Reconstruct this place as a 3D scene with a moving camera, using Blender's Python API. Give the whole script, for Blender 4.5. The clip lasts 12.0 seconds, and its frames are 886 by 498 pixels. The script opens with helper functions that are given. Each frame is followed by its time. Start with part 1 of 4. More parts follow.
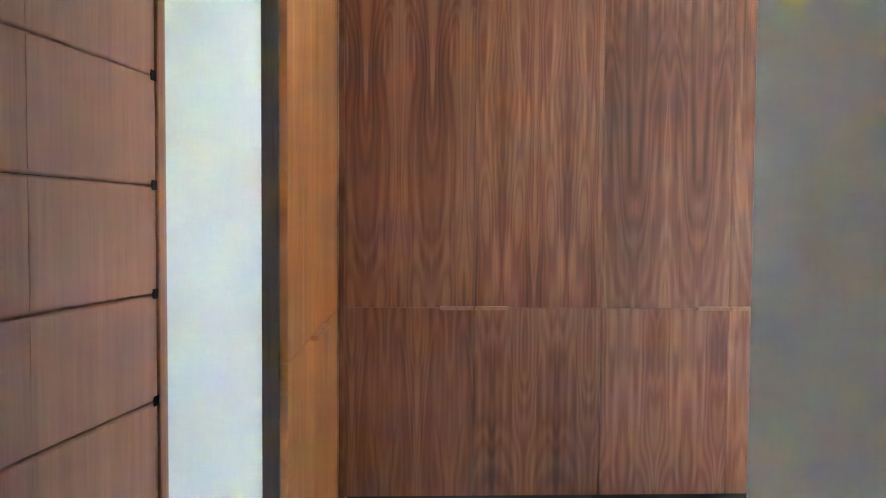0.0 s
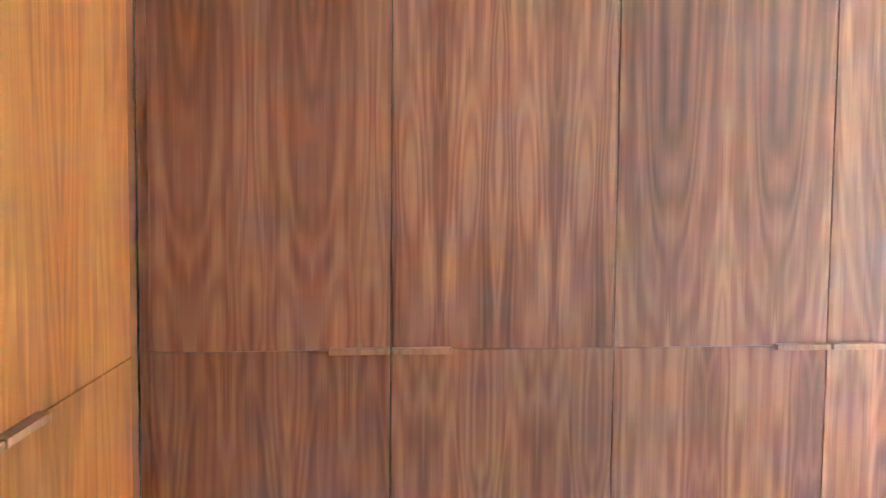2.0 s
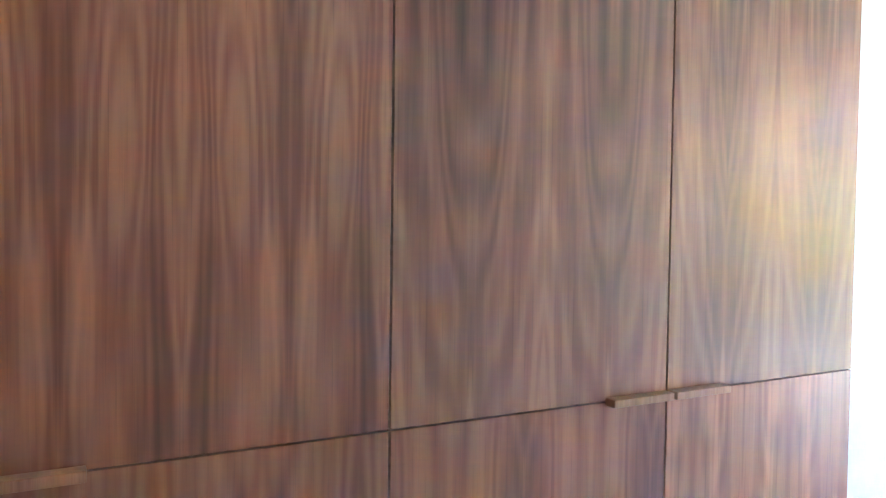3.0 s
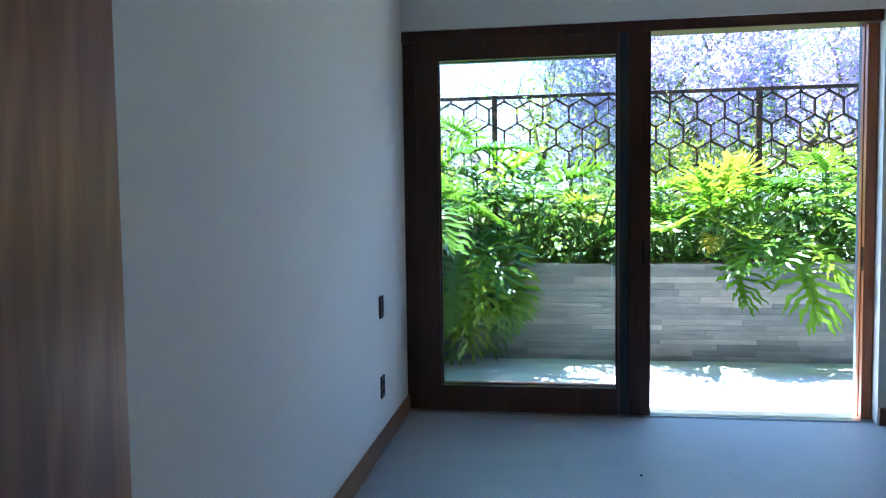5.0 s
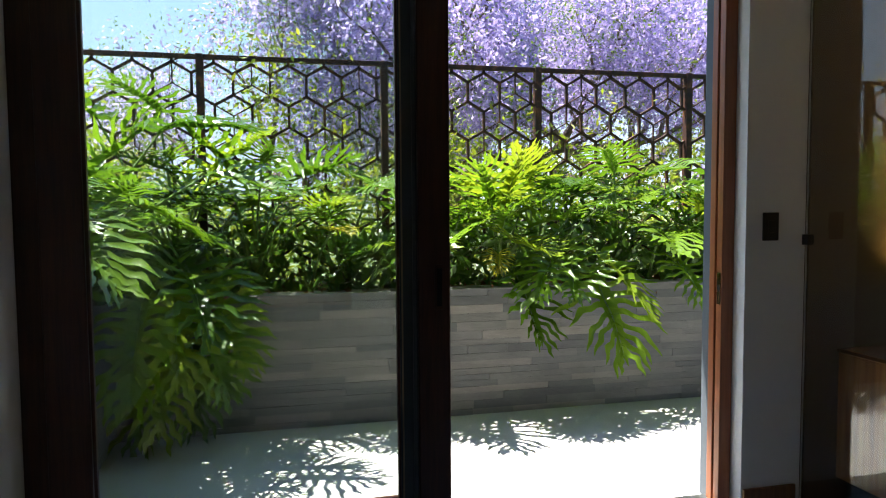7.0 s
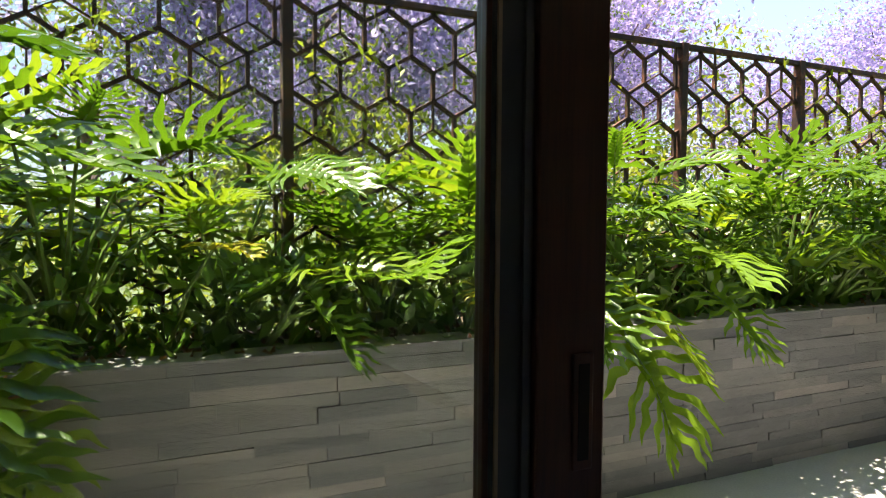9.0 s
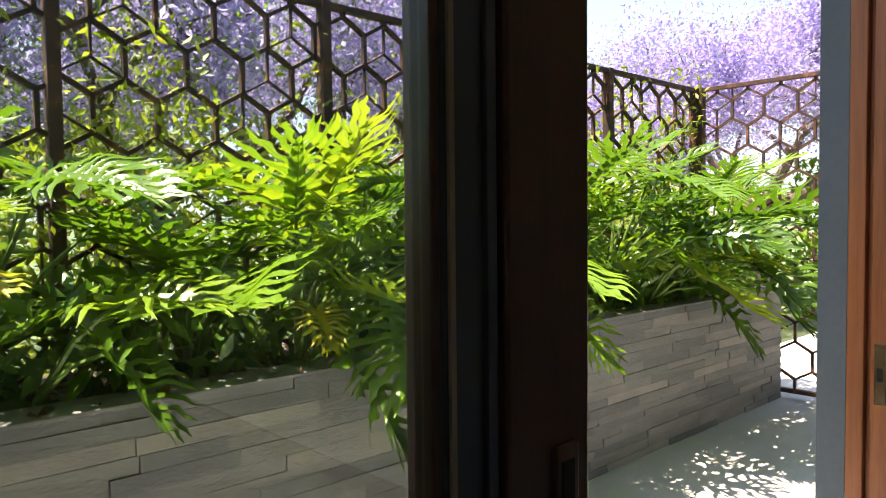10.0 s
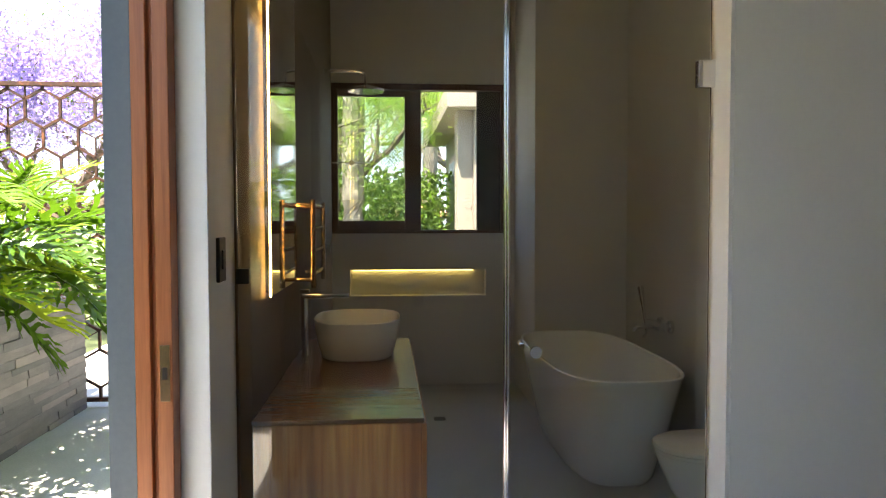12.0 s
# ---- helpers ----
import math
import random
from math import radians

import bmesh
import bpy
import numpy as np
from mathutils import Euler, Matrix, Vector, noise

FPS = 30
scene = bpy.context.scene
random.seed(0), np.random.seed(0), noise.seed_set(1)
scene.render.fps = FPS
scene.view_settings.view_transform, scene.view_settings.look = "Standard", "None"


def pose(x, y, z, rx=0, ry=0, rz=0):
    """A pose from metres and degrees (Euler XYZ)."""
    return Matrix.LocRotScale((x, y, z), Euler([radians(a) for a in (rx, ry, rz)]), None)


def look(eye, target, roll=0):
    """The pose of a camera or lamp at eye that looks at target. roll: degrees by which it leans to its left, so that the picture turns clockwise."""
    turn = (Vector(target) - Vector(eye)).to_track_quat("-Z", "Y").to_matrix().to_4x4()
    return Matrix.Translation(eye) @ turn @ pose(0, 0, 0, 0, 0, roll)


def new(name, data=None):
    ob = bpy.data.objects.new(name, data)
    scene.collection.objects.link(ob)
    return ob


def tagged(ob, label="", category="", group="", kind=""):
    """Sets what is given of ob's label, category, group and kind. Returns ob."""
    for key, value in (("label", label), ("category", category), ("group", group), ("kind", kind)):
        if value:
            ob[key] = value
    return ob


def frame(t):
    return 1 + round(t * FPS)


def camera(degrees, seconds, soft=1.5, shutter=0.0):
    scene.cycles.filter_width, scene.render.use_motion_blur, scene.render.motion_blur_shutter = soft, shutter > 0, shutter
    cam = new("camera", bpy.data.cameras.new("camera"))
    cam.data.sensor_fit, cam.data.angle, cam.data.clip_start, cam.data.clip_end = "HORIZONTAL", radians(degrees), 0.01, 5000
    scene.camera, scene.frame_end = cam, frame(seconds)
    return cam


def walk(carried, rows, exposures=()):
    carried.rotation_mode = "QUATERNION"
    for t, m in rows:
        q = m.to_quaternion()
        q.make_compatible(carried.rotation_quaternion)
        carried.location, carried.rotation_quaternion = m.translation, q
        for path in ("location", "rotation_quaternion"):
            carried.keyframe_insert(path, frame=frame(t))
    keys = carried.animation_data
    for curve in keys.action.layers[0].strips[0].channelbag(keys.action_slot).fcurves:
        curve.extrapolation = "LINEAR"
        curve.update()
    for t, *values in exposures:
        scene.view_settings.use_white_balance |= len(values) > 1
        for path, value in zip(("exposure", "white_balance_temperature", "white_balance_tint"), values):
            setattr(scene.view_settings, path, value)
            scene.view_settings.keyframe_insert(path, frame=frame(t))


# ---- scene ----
cam = camera(63.5, 12.0, 1.15)
PATH = [
    (0, (0.003, -0.179, 1.386), (0.077, 1.818, 1.308), 0.37),
    (0.5, (0.056, 0.144, 1.360), (0.116, 2.142, 1.278), 0.23),
    (1, (0.145, 0.529, 1.352), (0.196, 2.527, 1.267), 0.11),
    (1.5, (0.154, 0.911, 1.352), (0.244, 2.907, 1.260), 0.33),
    (2, (0.218, 1.308, 1.344), (0.425, 3.294, 1.238), 0.52),
    (2.5, (0.285, 1.713, 1.342), (0.832, 3.635, 1.245), 0.51),
    (2.7, (0.323, 1.885, 1.327), (1.020, 3.758, 1.251), 0.70),
    (4.3, (1.011, 2.702, 1.29), (2.855, 3.469, 1.18), -0.1),
    (4.5, (1.124, 2.749, 1.297), (3.029, 3.348, 1.189), -0.3),
    (5, (1.52, 2.802, 1.311), (3.496, 3.085, 1.193), -0.8),
    (5.5, (1.965, 2.828, 1.324), (3.957, 2.953, 1.207), -0.7),
    (6, (2.432, 2.818, 1.334), (4.428, 2.782, 1.217), -0.8),
    (6.5, (2.902, 2.794, 1.282), (4.884, 2.546, 1.182), -0.5),
    (7, (3.314, 2.844, 1.345), (5.254, 2.374, 1.22), -0.4),
    (9, (5.124, 2.875, 1.321), (6.908, 1.977, 1.221), 0.4),
    (9.5, (5.411, 2.854, 1.331), (7.112, 1.806, 1.246), -0.2),
    (10, (5.539, 2.779, 1.339), (7.002, 1.418, 1.253), -0.6),
    (10.5, (5.557, 2.742, 1.343), (6.628, 1.056, 1.257), -0.1),
    (11, (5.558, 2.737, 1.338), (6.169, 0.835, 1.26), -0.4),
    (11.5, (5.553, 2.666, 1.332), (5.756, 0.677, 1.264), -0.5),
    (12, (5.504, 2.74, 1.342), (5.347, 0.748, 1.265), -0.1),
]
EXPOSURES = [
    (0.0, 6.85, 5600, 11), (1.0, 6.9, 5800, 12), (2.0, 7.65, 5700, 10), (2.5, 7.6, 5400, 6), (2.7, 7.5, 5300, 6), (3.5, 5.2, 5100, 8), (4.3, 4.4, 4900, 5), (4.5, 4.1, 4900, 5), (5.0, 3.38, 5000, 6), (5.5, 2.8, 5200, 8),
    (6.5, 2.15, 6200, 11), (7.0, 1.85, 6500, 12), (9.0, 1.9, 7500, 14), (10.0, 2.1, 7600, 15), (11.0, 2.4, 7700, 15), (12.0, 2.9, 7400, 14),
]
walk(cam, [(t, look(eye, target, roll)) for t, eye, target, roll in PATH], EXPOSURES)

# ---- world, sun ----
SUN_UP, SUN_AZ = radians(70), radians(52)   # height, and turn from +x towards +y
world = bpy.data.worlds.new("sky")
scene.world = world
world.use_nodes = True
_n = world.node_tree.nodes
_sky = _n.new("ShaderNodeTexSky")
_sky.sky_type, _sky.sun_disc = "NISHITA", False
_sky.sun_elevation, _sky.sun_rotation = SUN_UP, radians(90) - SUN_AZ
_sky.air_density, _sky.dust_density, _sky.ozone_density = 1.0, 0.25, 1.5
_bg = [n for n in _n if n.type == "BACKGROUND"][0]
_bg.inputs["Strength"].default_value = 0.13
world.node_tree.links.new(_sky.outputs["Color"], _bg.inputs["Color"])
sun_data = bpy.data.lights.new("sun", "SUN")
sun_data.energy, sun_data.angle, sun_data.color = 5.0, radians(0.53), (1.0, 0.95, 0.87)
sun = new("sun", sun_data)
_d = Vector((math.cos(SUN_UP) * math.cos(SUN_AZ), math.cos(SUN_UP) * math.sin(SUN_AZ), math.sin(SUN_UP)))
sun.matrix_world = look(_d * 30, (0, 0, 0))


# ---- materials ----
class Mat:
    """A node material under construction."""

    def __init__(self, name, rough=0.6, metal=0.0, spec=0.5):
        self.m = bpy.data.materials.new(name)
        self.m.use_nodes = True
        self.t = self.m.node_tree
        self.b = [n for n in self.t.nodes if n.type == "BSDF_PRINCIPLED"][0]
        self.b.inputs["Roughness"].default_value = rough
        self.b.inputs["Metallic"].default_value = metal
        self.b.inputs["Specular IOR Level"].default_value = spec

    def node(self, kind, **values):
        n = self.t.nodes.new("ShaderNode" + kind)
        for k, v in values.items():
            n.inputs[k].default_value = v
        return n

    def link(self, a, b):
        self.t.links.new(a, b)

    def coords(self, scale=(1, 1, 1), kind="Object"):
        mp = self.node("Mapping", Scale=scale)
        self.link(self.node("TexCoord").outputs[kind], mp.inputs["Vector"])
        return mp.outputs["Vector"]

    def world_coords(self, scale=(1, 1, 1)):
        mp = self.node("Mapping", Scale=scale)
        self.link(self.node("NewGeometry").outputs["Position"], mp.inputs["Vector"])
        return mp.outputs["Vector"]

    def noise(self, vec, scale, detail=4, rough=0.55, distort=0.0):
        n = self.node("TexNoise", Scale=scale, Detail=detail, Roughness=rough, Distortion=distort)
        self.link(vec, n.inputs["Vector"])
        return n.outputs["Fac"]

    def ramp(self, fac, *stops):
        n = self.t.nodes.new("ShaderNodeValToRGB")
        e = n.color_ramp.elements
        while len(e) < len(stops):
            e.new(0.5)
        for el, (p, c) in zip(e, stops):
            el.position, el.color = p, (*c, 1)
        self.link(fac, n.inputs["Fac"])
        return n.outputs["Color"]

    def mix(self, fac, a, b, blend="MIX"):
        n = self.t.nodes.new("ShaderNodeMix")
        n.data_type, n.blend_type = "RGBA", blend
        for sock, v in ((n.inputs[0], fac), (n.inputs[6], a), (n.inputs[7], b)):
            if isinstance(v, (int, float)):
                sock.default_value = v
            elif isinstance(v, tuple):
                sock.default_value = (*v, 1)
            else:
                self.link(v, sock)
        return n.outputs[2]

    def math(self, op, a, b=0.0, c=0.0):
        n = self.t.nodes.new("ShaderNodeMath")
        n.operation = op
        for sock, v in zip(n.inputs, (a, b, c)):
            if isinstance(v, (int, float)):
                sock.default_value = v
            else:
                self.link(v, sock)
        return n.outputs[0]

    def random(self):
        return self.node("ObjectInfo").outputs["Random"]

    def island(self):
        return self.node("NewGeometry").outputs["Random Per Island"]

    def colour(self, c):
        self.b.inputs["Base Color"].default_value = (*c, 1) if isinstance(c, tuple) else (0, 0, 0, 1)
        if not isinstance(c, tuple):
            self.link(c, self.b.inputs["Base Color"])
        return self

    def gloss(self, fac, low, high):
        n = self.node("MapRange", **{"To Min": low, "To Max": high})
        self.link(fac, n.inputs["Value"])
        self.link(n.outputs["Result"], self.b.inputs["Roughness"])
        return self

    def bump(self, height, strength=0.2, dist=0.01):
        n = self.node("Bump", Strength=strength, Distance=dist)
        self.link(height, n.inputs["Height"])
        self.link(n.outputs["Normal"], self.b.inputs["Normal"])
        return self


def plaster(name, a, b, rough=0.75, relief=0.12):
    m = Mat(name, rough)
    v = m.world_coords()
    big, fine = m.noise(v, 0.9, 3), m.noise(v, 55, 5)
    m.colour(m.ramp(m.math("ADD", m.math("MULTIPLY", big, 0.7), m.math("MULTIPLY", fine, 0.3)), (0.3, a), (0.7, b)))
    m.bump(m.noise(v, 140, 4), relief, 0.004).gloss(big, rough - 0.08, rough + 0.08)
    return m.m


def screed(name, a, b, rough, stain):
    m = Mat(name, rough)
    v = m.world_coords()
    big, mid, fine = m.noise(v, 0.8, 5, 0.6, 0.6), m.noise(v, 5, 6, 0.6), m.noise(v, 90, 4)
    col = m.ramp(m.math("ADD", m.math("MULTIPLY", big, 0.6), m.math("MULTIPLY", mid, 0.4)), (0.32, a), (0.68, b))
    spots = m.ramp(m.noise(v, 2.3, 7, 0.7), (0.60, (0, 0, 0)), (0.72, (1, 1, 1)))
    col = m.mix(m.math("MULTIPLY", spots, 0.5), col, stain)
    col = m.mix(0.12, col, m.ramp(fine, (0.35, (0.1, 0.1, 0.1)), (0.65, (0.9, 0.9, 0.9))), "OVERLAY")
    m.colour(col).gloss(mid, rough - 0.1, rough + 0.12).bump(m.math("ADD", mid, m.math("MULTIPLY", fine, 0.4)), 0.06, 0.004)
    return m.m


def veneer(name, dark, mid, light, rough, figure=1.0, pale=0.18, axis=0, leaf=0.2050, clear=0.0):
    """Book-matched timber veneer with upright grain: cathedral arches mirrored about each leaf. axis: the object's axis across the grain."""
    m = Mat(name, rough)
    tc = m.node("TexCoord").outputs["Object"]
    sep = m.node("SeparateXYZ")
    m.link(tc, sep.inputs["Vector"])
    across, up = sep.outputs[axis], sep.outputs[2]
    rnd = m.random()
    u = m.math("PINGPONG", m.math("ADD", across, m.math("MULTIPLY", rnd, 0.6)), leaf)
    shift = m.math("MULTIPLY", rnd, 7.0)
    comb = m.node("CombineXYZ")
    m.link(u, comb.inputs["X"]), m.link(shift, comb.inputs["Y"]), m.link(up, comb.inputs["Z"])

    def stretched(sx, sz, scale, detail=5, rough_=0.6, distort=0.0):
        mp = m.node("Mapping", Scale=(sx, 1, sz))
        m.link(comb.outputs["Vector"], mp.inputs["Vector"])
        return m.noise(mp.outputs["Vector"], scale, detail, rough_, distort)

    wob = stretched(3.0, 0.8, 1.6, 3, 0.5)
    du = m.math("ADD", m.math("SUBTRACT", u, leaf * 0.55), m.math("MULTIPLY", m.math("SUBTRACT", wob, 0.5), 0.09))
    arch = m.math("MULTIPLY", m.math("SQRT", m.math("ADD", m.math("MULTIPLY", du, du), 0.0004)), 26.0 * figure)
    field = stretched(4.2, 0.62, 1.35, 2, 0.45, 0.25)
    rings = m.math("ADD", m.math("ADD", arch, m.math("MULTIPLY", up, 1.3 * figure)), m.math("MULTIPLY", field, 13.0 * figure))
    band = m.math("ADD", m.math("MULTIPLY", m.math("SINE", m.math("MULTIPLY", rings, 6.283)), 0.5), 0.5)
    streak, pores = stretched(12, 0.30, 3.0, 5, 0.58), stretched(110, 1.6, 2.0, 3, 0.6)
    broad, eyes = stretched(5, 0.35, 1.5, 3), stretched(9, 1.6, 1.5, 2, 0.4)
    f = m.math("ADD", m.math("ADD", m.math("MULTIPLY", band, 0.095), m.math("MULTIPLY", streak, 0.50)), m.math("MULTIPLY", broad, 0.52))
    col = m.ramp(f, (0.36, dark), (0.54, mid), (0.72, light))
    col = m.mix(m.math("MULTIPLY", m.ramp(eyes, (0.62, (0, 0, 0)), (0.76, (1, 1, 1))), 0.55), col, tuple(c * 0.6 for c in dark))
    sap = m.ramp(stretched(15, 0.9, 1.5, 2, 0.4), (0.635, (0, 0, 0)), (0.72, (1, 1, 1)))
    col = m.mix(m.math("MULTIPLY", sap, pale * 2.2), col, tuple(min(1, c * 1.7) for c in light))
    col = m.mix(m.ramp(pores, (0.32, (0.22,) * 3), (0.45, (0,) * 3)), col, tuple(c * 0.55 for c in dark))
    tone = m.ramp(rnd, (0.0, (0.86, 0.86, 0.86)), (1.0, (1.1, 1.08, 1.05)))
    m.colour(m.mix(1.0, col, tone, "MULTIPLY"))
    m.gloss(streak, rough - 0.05, rough + 0.1).bump(m.math("ADD", pores, m.math("MULTIPLY", streak, 0.5)), 0.07, 0.002)
    m.b.inputs["Coat Weight"].default_value, m.b.inputs["Coat Roughness"].default_value = clear, 0.24
    return m.m


def timber(name, dark, light, rough=0.42):
    m = Mat(name, rough)
    tc = m.node("TexCoord").outputs["Object"]
    sep = m.node("SeparateXYZ")
    m.link(tc, sep.inputs["Vector"])
    mp = m.node("Mapping", Scale=(30, 30, 1.4))
    m.link(tc, mp.inputs["Vector"])
    g, fine = m.noise(mp.outputs["Vector"], 1.6, 6, 0.65, 0.4), m.noise(mp.outputs["Vector"], 9, 3)
    col = m.ramp(m.math("ADD", m.math("MULTIPLY", g, 0.75), m.math("MULTIPLY", fine, 0.25)), (0.3, dark), (0.7, light))
    m.colour(m.mix(0.25, col, m.ramp(m.noise(tc, 3, 4), (0.3, (0.35,) * 3), (0.7, (0.65,) * 3)), "OVERLAY"))
    m.gloss(g, rough - 0.08, rough + 0.12).bump(g, 0.08, 0.003)
    return m.m


def plain(name, c, rough=0.5, metal=0.0, var=0.12, scale=18, spec=0.5):
    m = Mat(name, rough, metal, spec)
    f = m.noise(m.coords(), scale, 5)
    m.colour(m.ramp(f, (0.3, tuple(x * (1 - var) for x in c)), (0.7, tuple(min(1, x * (1 + var)) for x in c))))
    m.gloss(f, max(0.02, rough - 0.06), rough + 0.08)
    return m.m


def glass(name, tint=(0.93, 0.97, 0.96)):
    m = Mat(name, 0.0)
    m.b.inputs["Base Color"].default_value = (*tint, 1)
    m.b.inputs["Transmission Weight"].default_value = 1.0
    m.b.inputs["IOR"].default_value = 1.45
    return m.m


def lamp(name, c, power):
    m = Mat(name, 0.5)
    m.colour(tuple(x * 0.8 for x in c))
    m.b.inputs["Emission Color"].default_value = (*c, 1)
    m.b.inputs["Emission Strength"].default_value = power
    return m.m


def leafy(name, stops, rough=0.32, through_it=0.5, vein=True, glow=(1.42, 1.40, 0.75)):
    """Thin leaf: gloss on top, light through it. Hue varies from leaf to leaf."""
    m = Mat(name, rough)
    v = m.coords()
    r = m.math("ADD", m.math("MULTIPLY", m.random(), 0.45), m.math("MULTIPLY", m.island(), 0.55)) if not vein else m.random()
    col = m.ramp(r, *stops)
    patch = m.noise(v, 9, 4)
    col = m.mix(0.35, col, m.ramp(patch, (0.3, (0.3, 0.32, 0.25)), (0.7, (0.68, 0.68, 0.6))), "OVERLAY")
    m.colour(col)
    tr = m.node("BsdfTranslucent")
    warm = m.mix(1.0, col, glow, "MULTIPLY")
    m.link(warm, tr.inputs["Color"])
    mixer = m.node("MixShader", Fac=through_it)
    out = [n for n in m.t.nodes if n.type == "OUTPUT_MATERIAL"][0]
    m.link(m.b.outputs[0], mixer.inputs[1]), m.link(tr.outputs[0], mixer.inputs[2])
    m.link(mixer.outputs[0], out.inputs["Surface"])
    if vein:
        m.bump(m.noise(m.coords((4, 30, 4)), 3, 3), 0.25, 0.01)
    return m.m


M_WALL = plaster("wall_paint", (0.80, 0.81, 0.80), (0.85, 0.86, 0.85))
M_WHITE = plaster("white_paint", (0.76, 0.77, 0.77), (0.82, 0.83, 0.83))
M_BATH = plaster("grey_microcement", (0.48, 0.485, 0.47), (0.60, 0.605, 0.585), 0.6, 0.08)
M_PANEL = plaster("brown_matt_panel", (0.13, 0.092, 0.062), (0.21, 0.152, 0.105), 0.72, 0.3)
M_CEIL = plaster("ceiling_paint", (0.72, 0.72, 0.71), (0.78, 0.78, 0.77))
M_FACADE = plaster("grey_facade_paint", (0.095, 0.12, 0.14), (0.14, 0.165, 0.19), 0.8)
M_FLOOR = screed("polished_screed", (0.34, 0.37, 0.39), (0.46, 0.48, 0.49), 0.42, (0.29, 0.32, 0.33))
M_PATIO = screed("patio_concrete", (0.54, 0.535, 0.51), (0.66, 0.65, 0.62), 0.8, (0.45, 0.445, 0.42))
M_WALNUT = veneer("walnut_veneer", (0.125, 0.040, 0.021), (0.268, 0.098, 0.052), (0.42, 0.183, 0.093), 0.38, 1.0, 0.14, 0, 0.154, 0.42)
# lighter, more orange copy of the walnut: side wardrobe's light put into colour
M_WALNUT_LIT = veneer("walnut_veneer_lit", (0.30, 0.088, 0.019), (0.49, 0.168, 0.040), (0.62, 0.27, 0.08), 0.36, 0.7, 0.15, 1, 0.37, 0.25)
M_EDGE = timber("walnut_edging", (0.05, 0.032, 0.025), (0.14, 0.088, 0.064), 0.45)
# light wood, made paler still for the light the lips catch
M_LIP = timber("walnut_lip_lit", (0.28, 0.12, 0.06), (0.50, 0.26, 0.14), 0.4)
M_DOORWOOD = timber("red_plank", (0.28, 0.095, 0.048), (0.44, 0.18, 0.095), 0.5)
M_FRAME = timber("dark_meranti", (0.035, 0.012, 0.008), (0.095, 0.034, 0.020), 0.38)
# meranti brightened for the sliding-door jamb's patio light; orange timber elsewhere
M_JAMB = timber("orange_lit_meranti", (0.22, 0.062, 0.020), (0.42, 0.142, 0.050), 0.4)
M_SKIRT = timber("skirting_wood", (0.13, 0.055, 0.022), (0.28, 0.13, 0.055), 0.4)
M_OAK = veneer("warm_veneer", (0.38, 0.13, 0.036), (0.60, 0.238, 0.072), (0.76, 0.37, 0.125), 0.35, 0.8, 0.1, 0, 0.27, 0.3)
M_GREYBLUE = plain("grey_blue_paint", (0.035, 0.043, 0.048), 0.4, 0, 0.15, 8)
M_STEELBLUE = plain("grey_blue_metal", (0.06, 0.072, 0.078), 0.4, 0.3, 0.1, 8)
M_SEAL = plain("beige_seal", (0.26, 0.20, 0.13), 0.6)
M_BLACK = plain("black_plastic", (0.015, 0.015, 0.017), 0.35)
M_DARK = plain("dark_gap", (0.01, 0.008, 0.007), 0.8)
M_CHROME = plain("chrome", (0.78, 0.78, 0.80), 0.08, 1.0, 0.03)
M_STEEL = plain("brushed_steel", (0.55, 0.54, 0.52), 0.3, 1.0, 0.06)
M_BRONZE = plain("bronze_metal", (0.36, 0.24, 0.15), 0.22, 1.0, 0.08)
M_CERAMIC = plain("white_ceramic", (0.80, 0.84, 0.845), 0.12, 0, 0.02)
M_MIRROR = plain("mirror_silver", (0.9, 0.9, 0.9), 0.005, 1.0, 0.0)
M_GLASS = glass("clear_glass")
M_SCREEN = glass("greenish_screen_glass", (0.88, 0.95, 0.945))
M_LED = lamp("warm_led", (1.0, 0.57, 0.16), 7.5)
M_LED_LOW = lamp("warm_niche_led", (1.0, 0.70, 0.20), 1.1)


def rust():
    m = Mat("rusty_steel", 0.7, 0.25)
    v = m.world_coords()
    f = m.noise(v, 14, 6, 0.65)
    m.colour(m.ramp(f, (0.35, (0.030, 0.020, 0.016)), (0.55, (0.085, 0.037, 0.022)), (0.70, (0.25, 0.095, 0.042))))
    m.gloss(f, 0.55, 0.8).bump(m.noise(v, 60, 4), 0.2, 0.003)
    return m.m


def slate():
    m = Mat("grey_slate", 0.7)
    v = m.world_coords((1, 1, 3))
    f, g = m.noise(v, 4, 6, 0.6), m.noise(v, 35, 5)
    base = m.ramp(m.random(), (0.0, (0.12, 0.125, 0.13)), (0.4, (0.165, 0.167, 0.168)), (0.8, (0.205, 0.20, 0.192)), (1.0, (0.30, 0.28, 0.255)))
    col = m.mix(0.5, base, m.ramp(f, (0.3, (0.3, 0.3, 0.31)), (0.7, (0.66, 0.65, 0.63))), "OVERLAY")
    m.colour(col).gloss(g, 0.5, 0.8).bump(m.math("ADD", f, m.math("MULTIPLY", g, 0.5)), 0.5, 0.012)
    return m.m


def far_sky():
    """Clear low sky, whiter towards the horizon."""
    m = Mat("low_sky", 1.0, 0, 0)
    sep = m.node("SeparateXYZ")
    m.link(m.world_coords((0.01, 0.01, 0.01)), sep.inputs["Vector"])
    m.colour((0.0, 0.0, 0.0))
    m.link(m.ramp(sep.outputs[2], (0.0, (0.78, 0.90, 1.0)), (0.4, (0.52, 0.75, 1.0)), (1.0, (0.36, 0.62, 1.0))), m.b.inputs["Emission Color"])
    m.b.inputs["Emission Strength"].default_value = 0.42
    return m.m


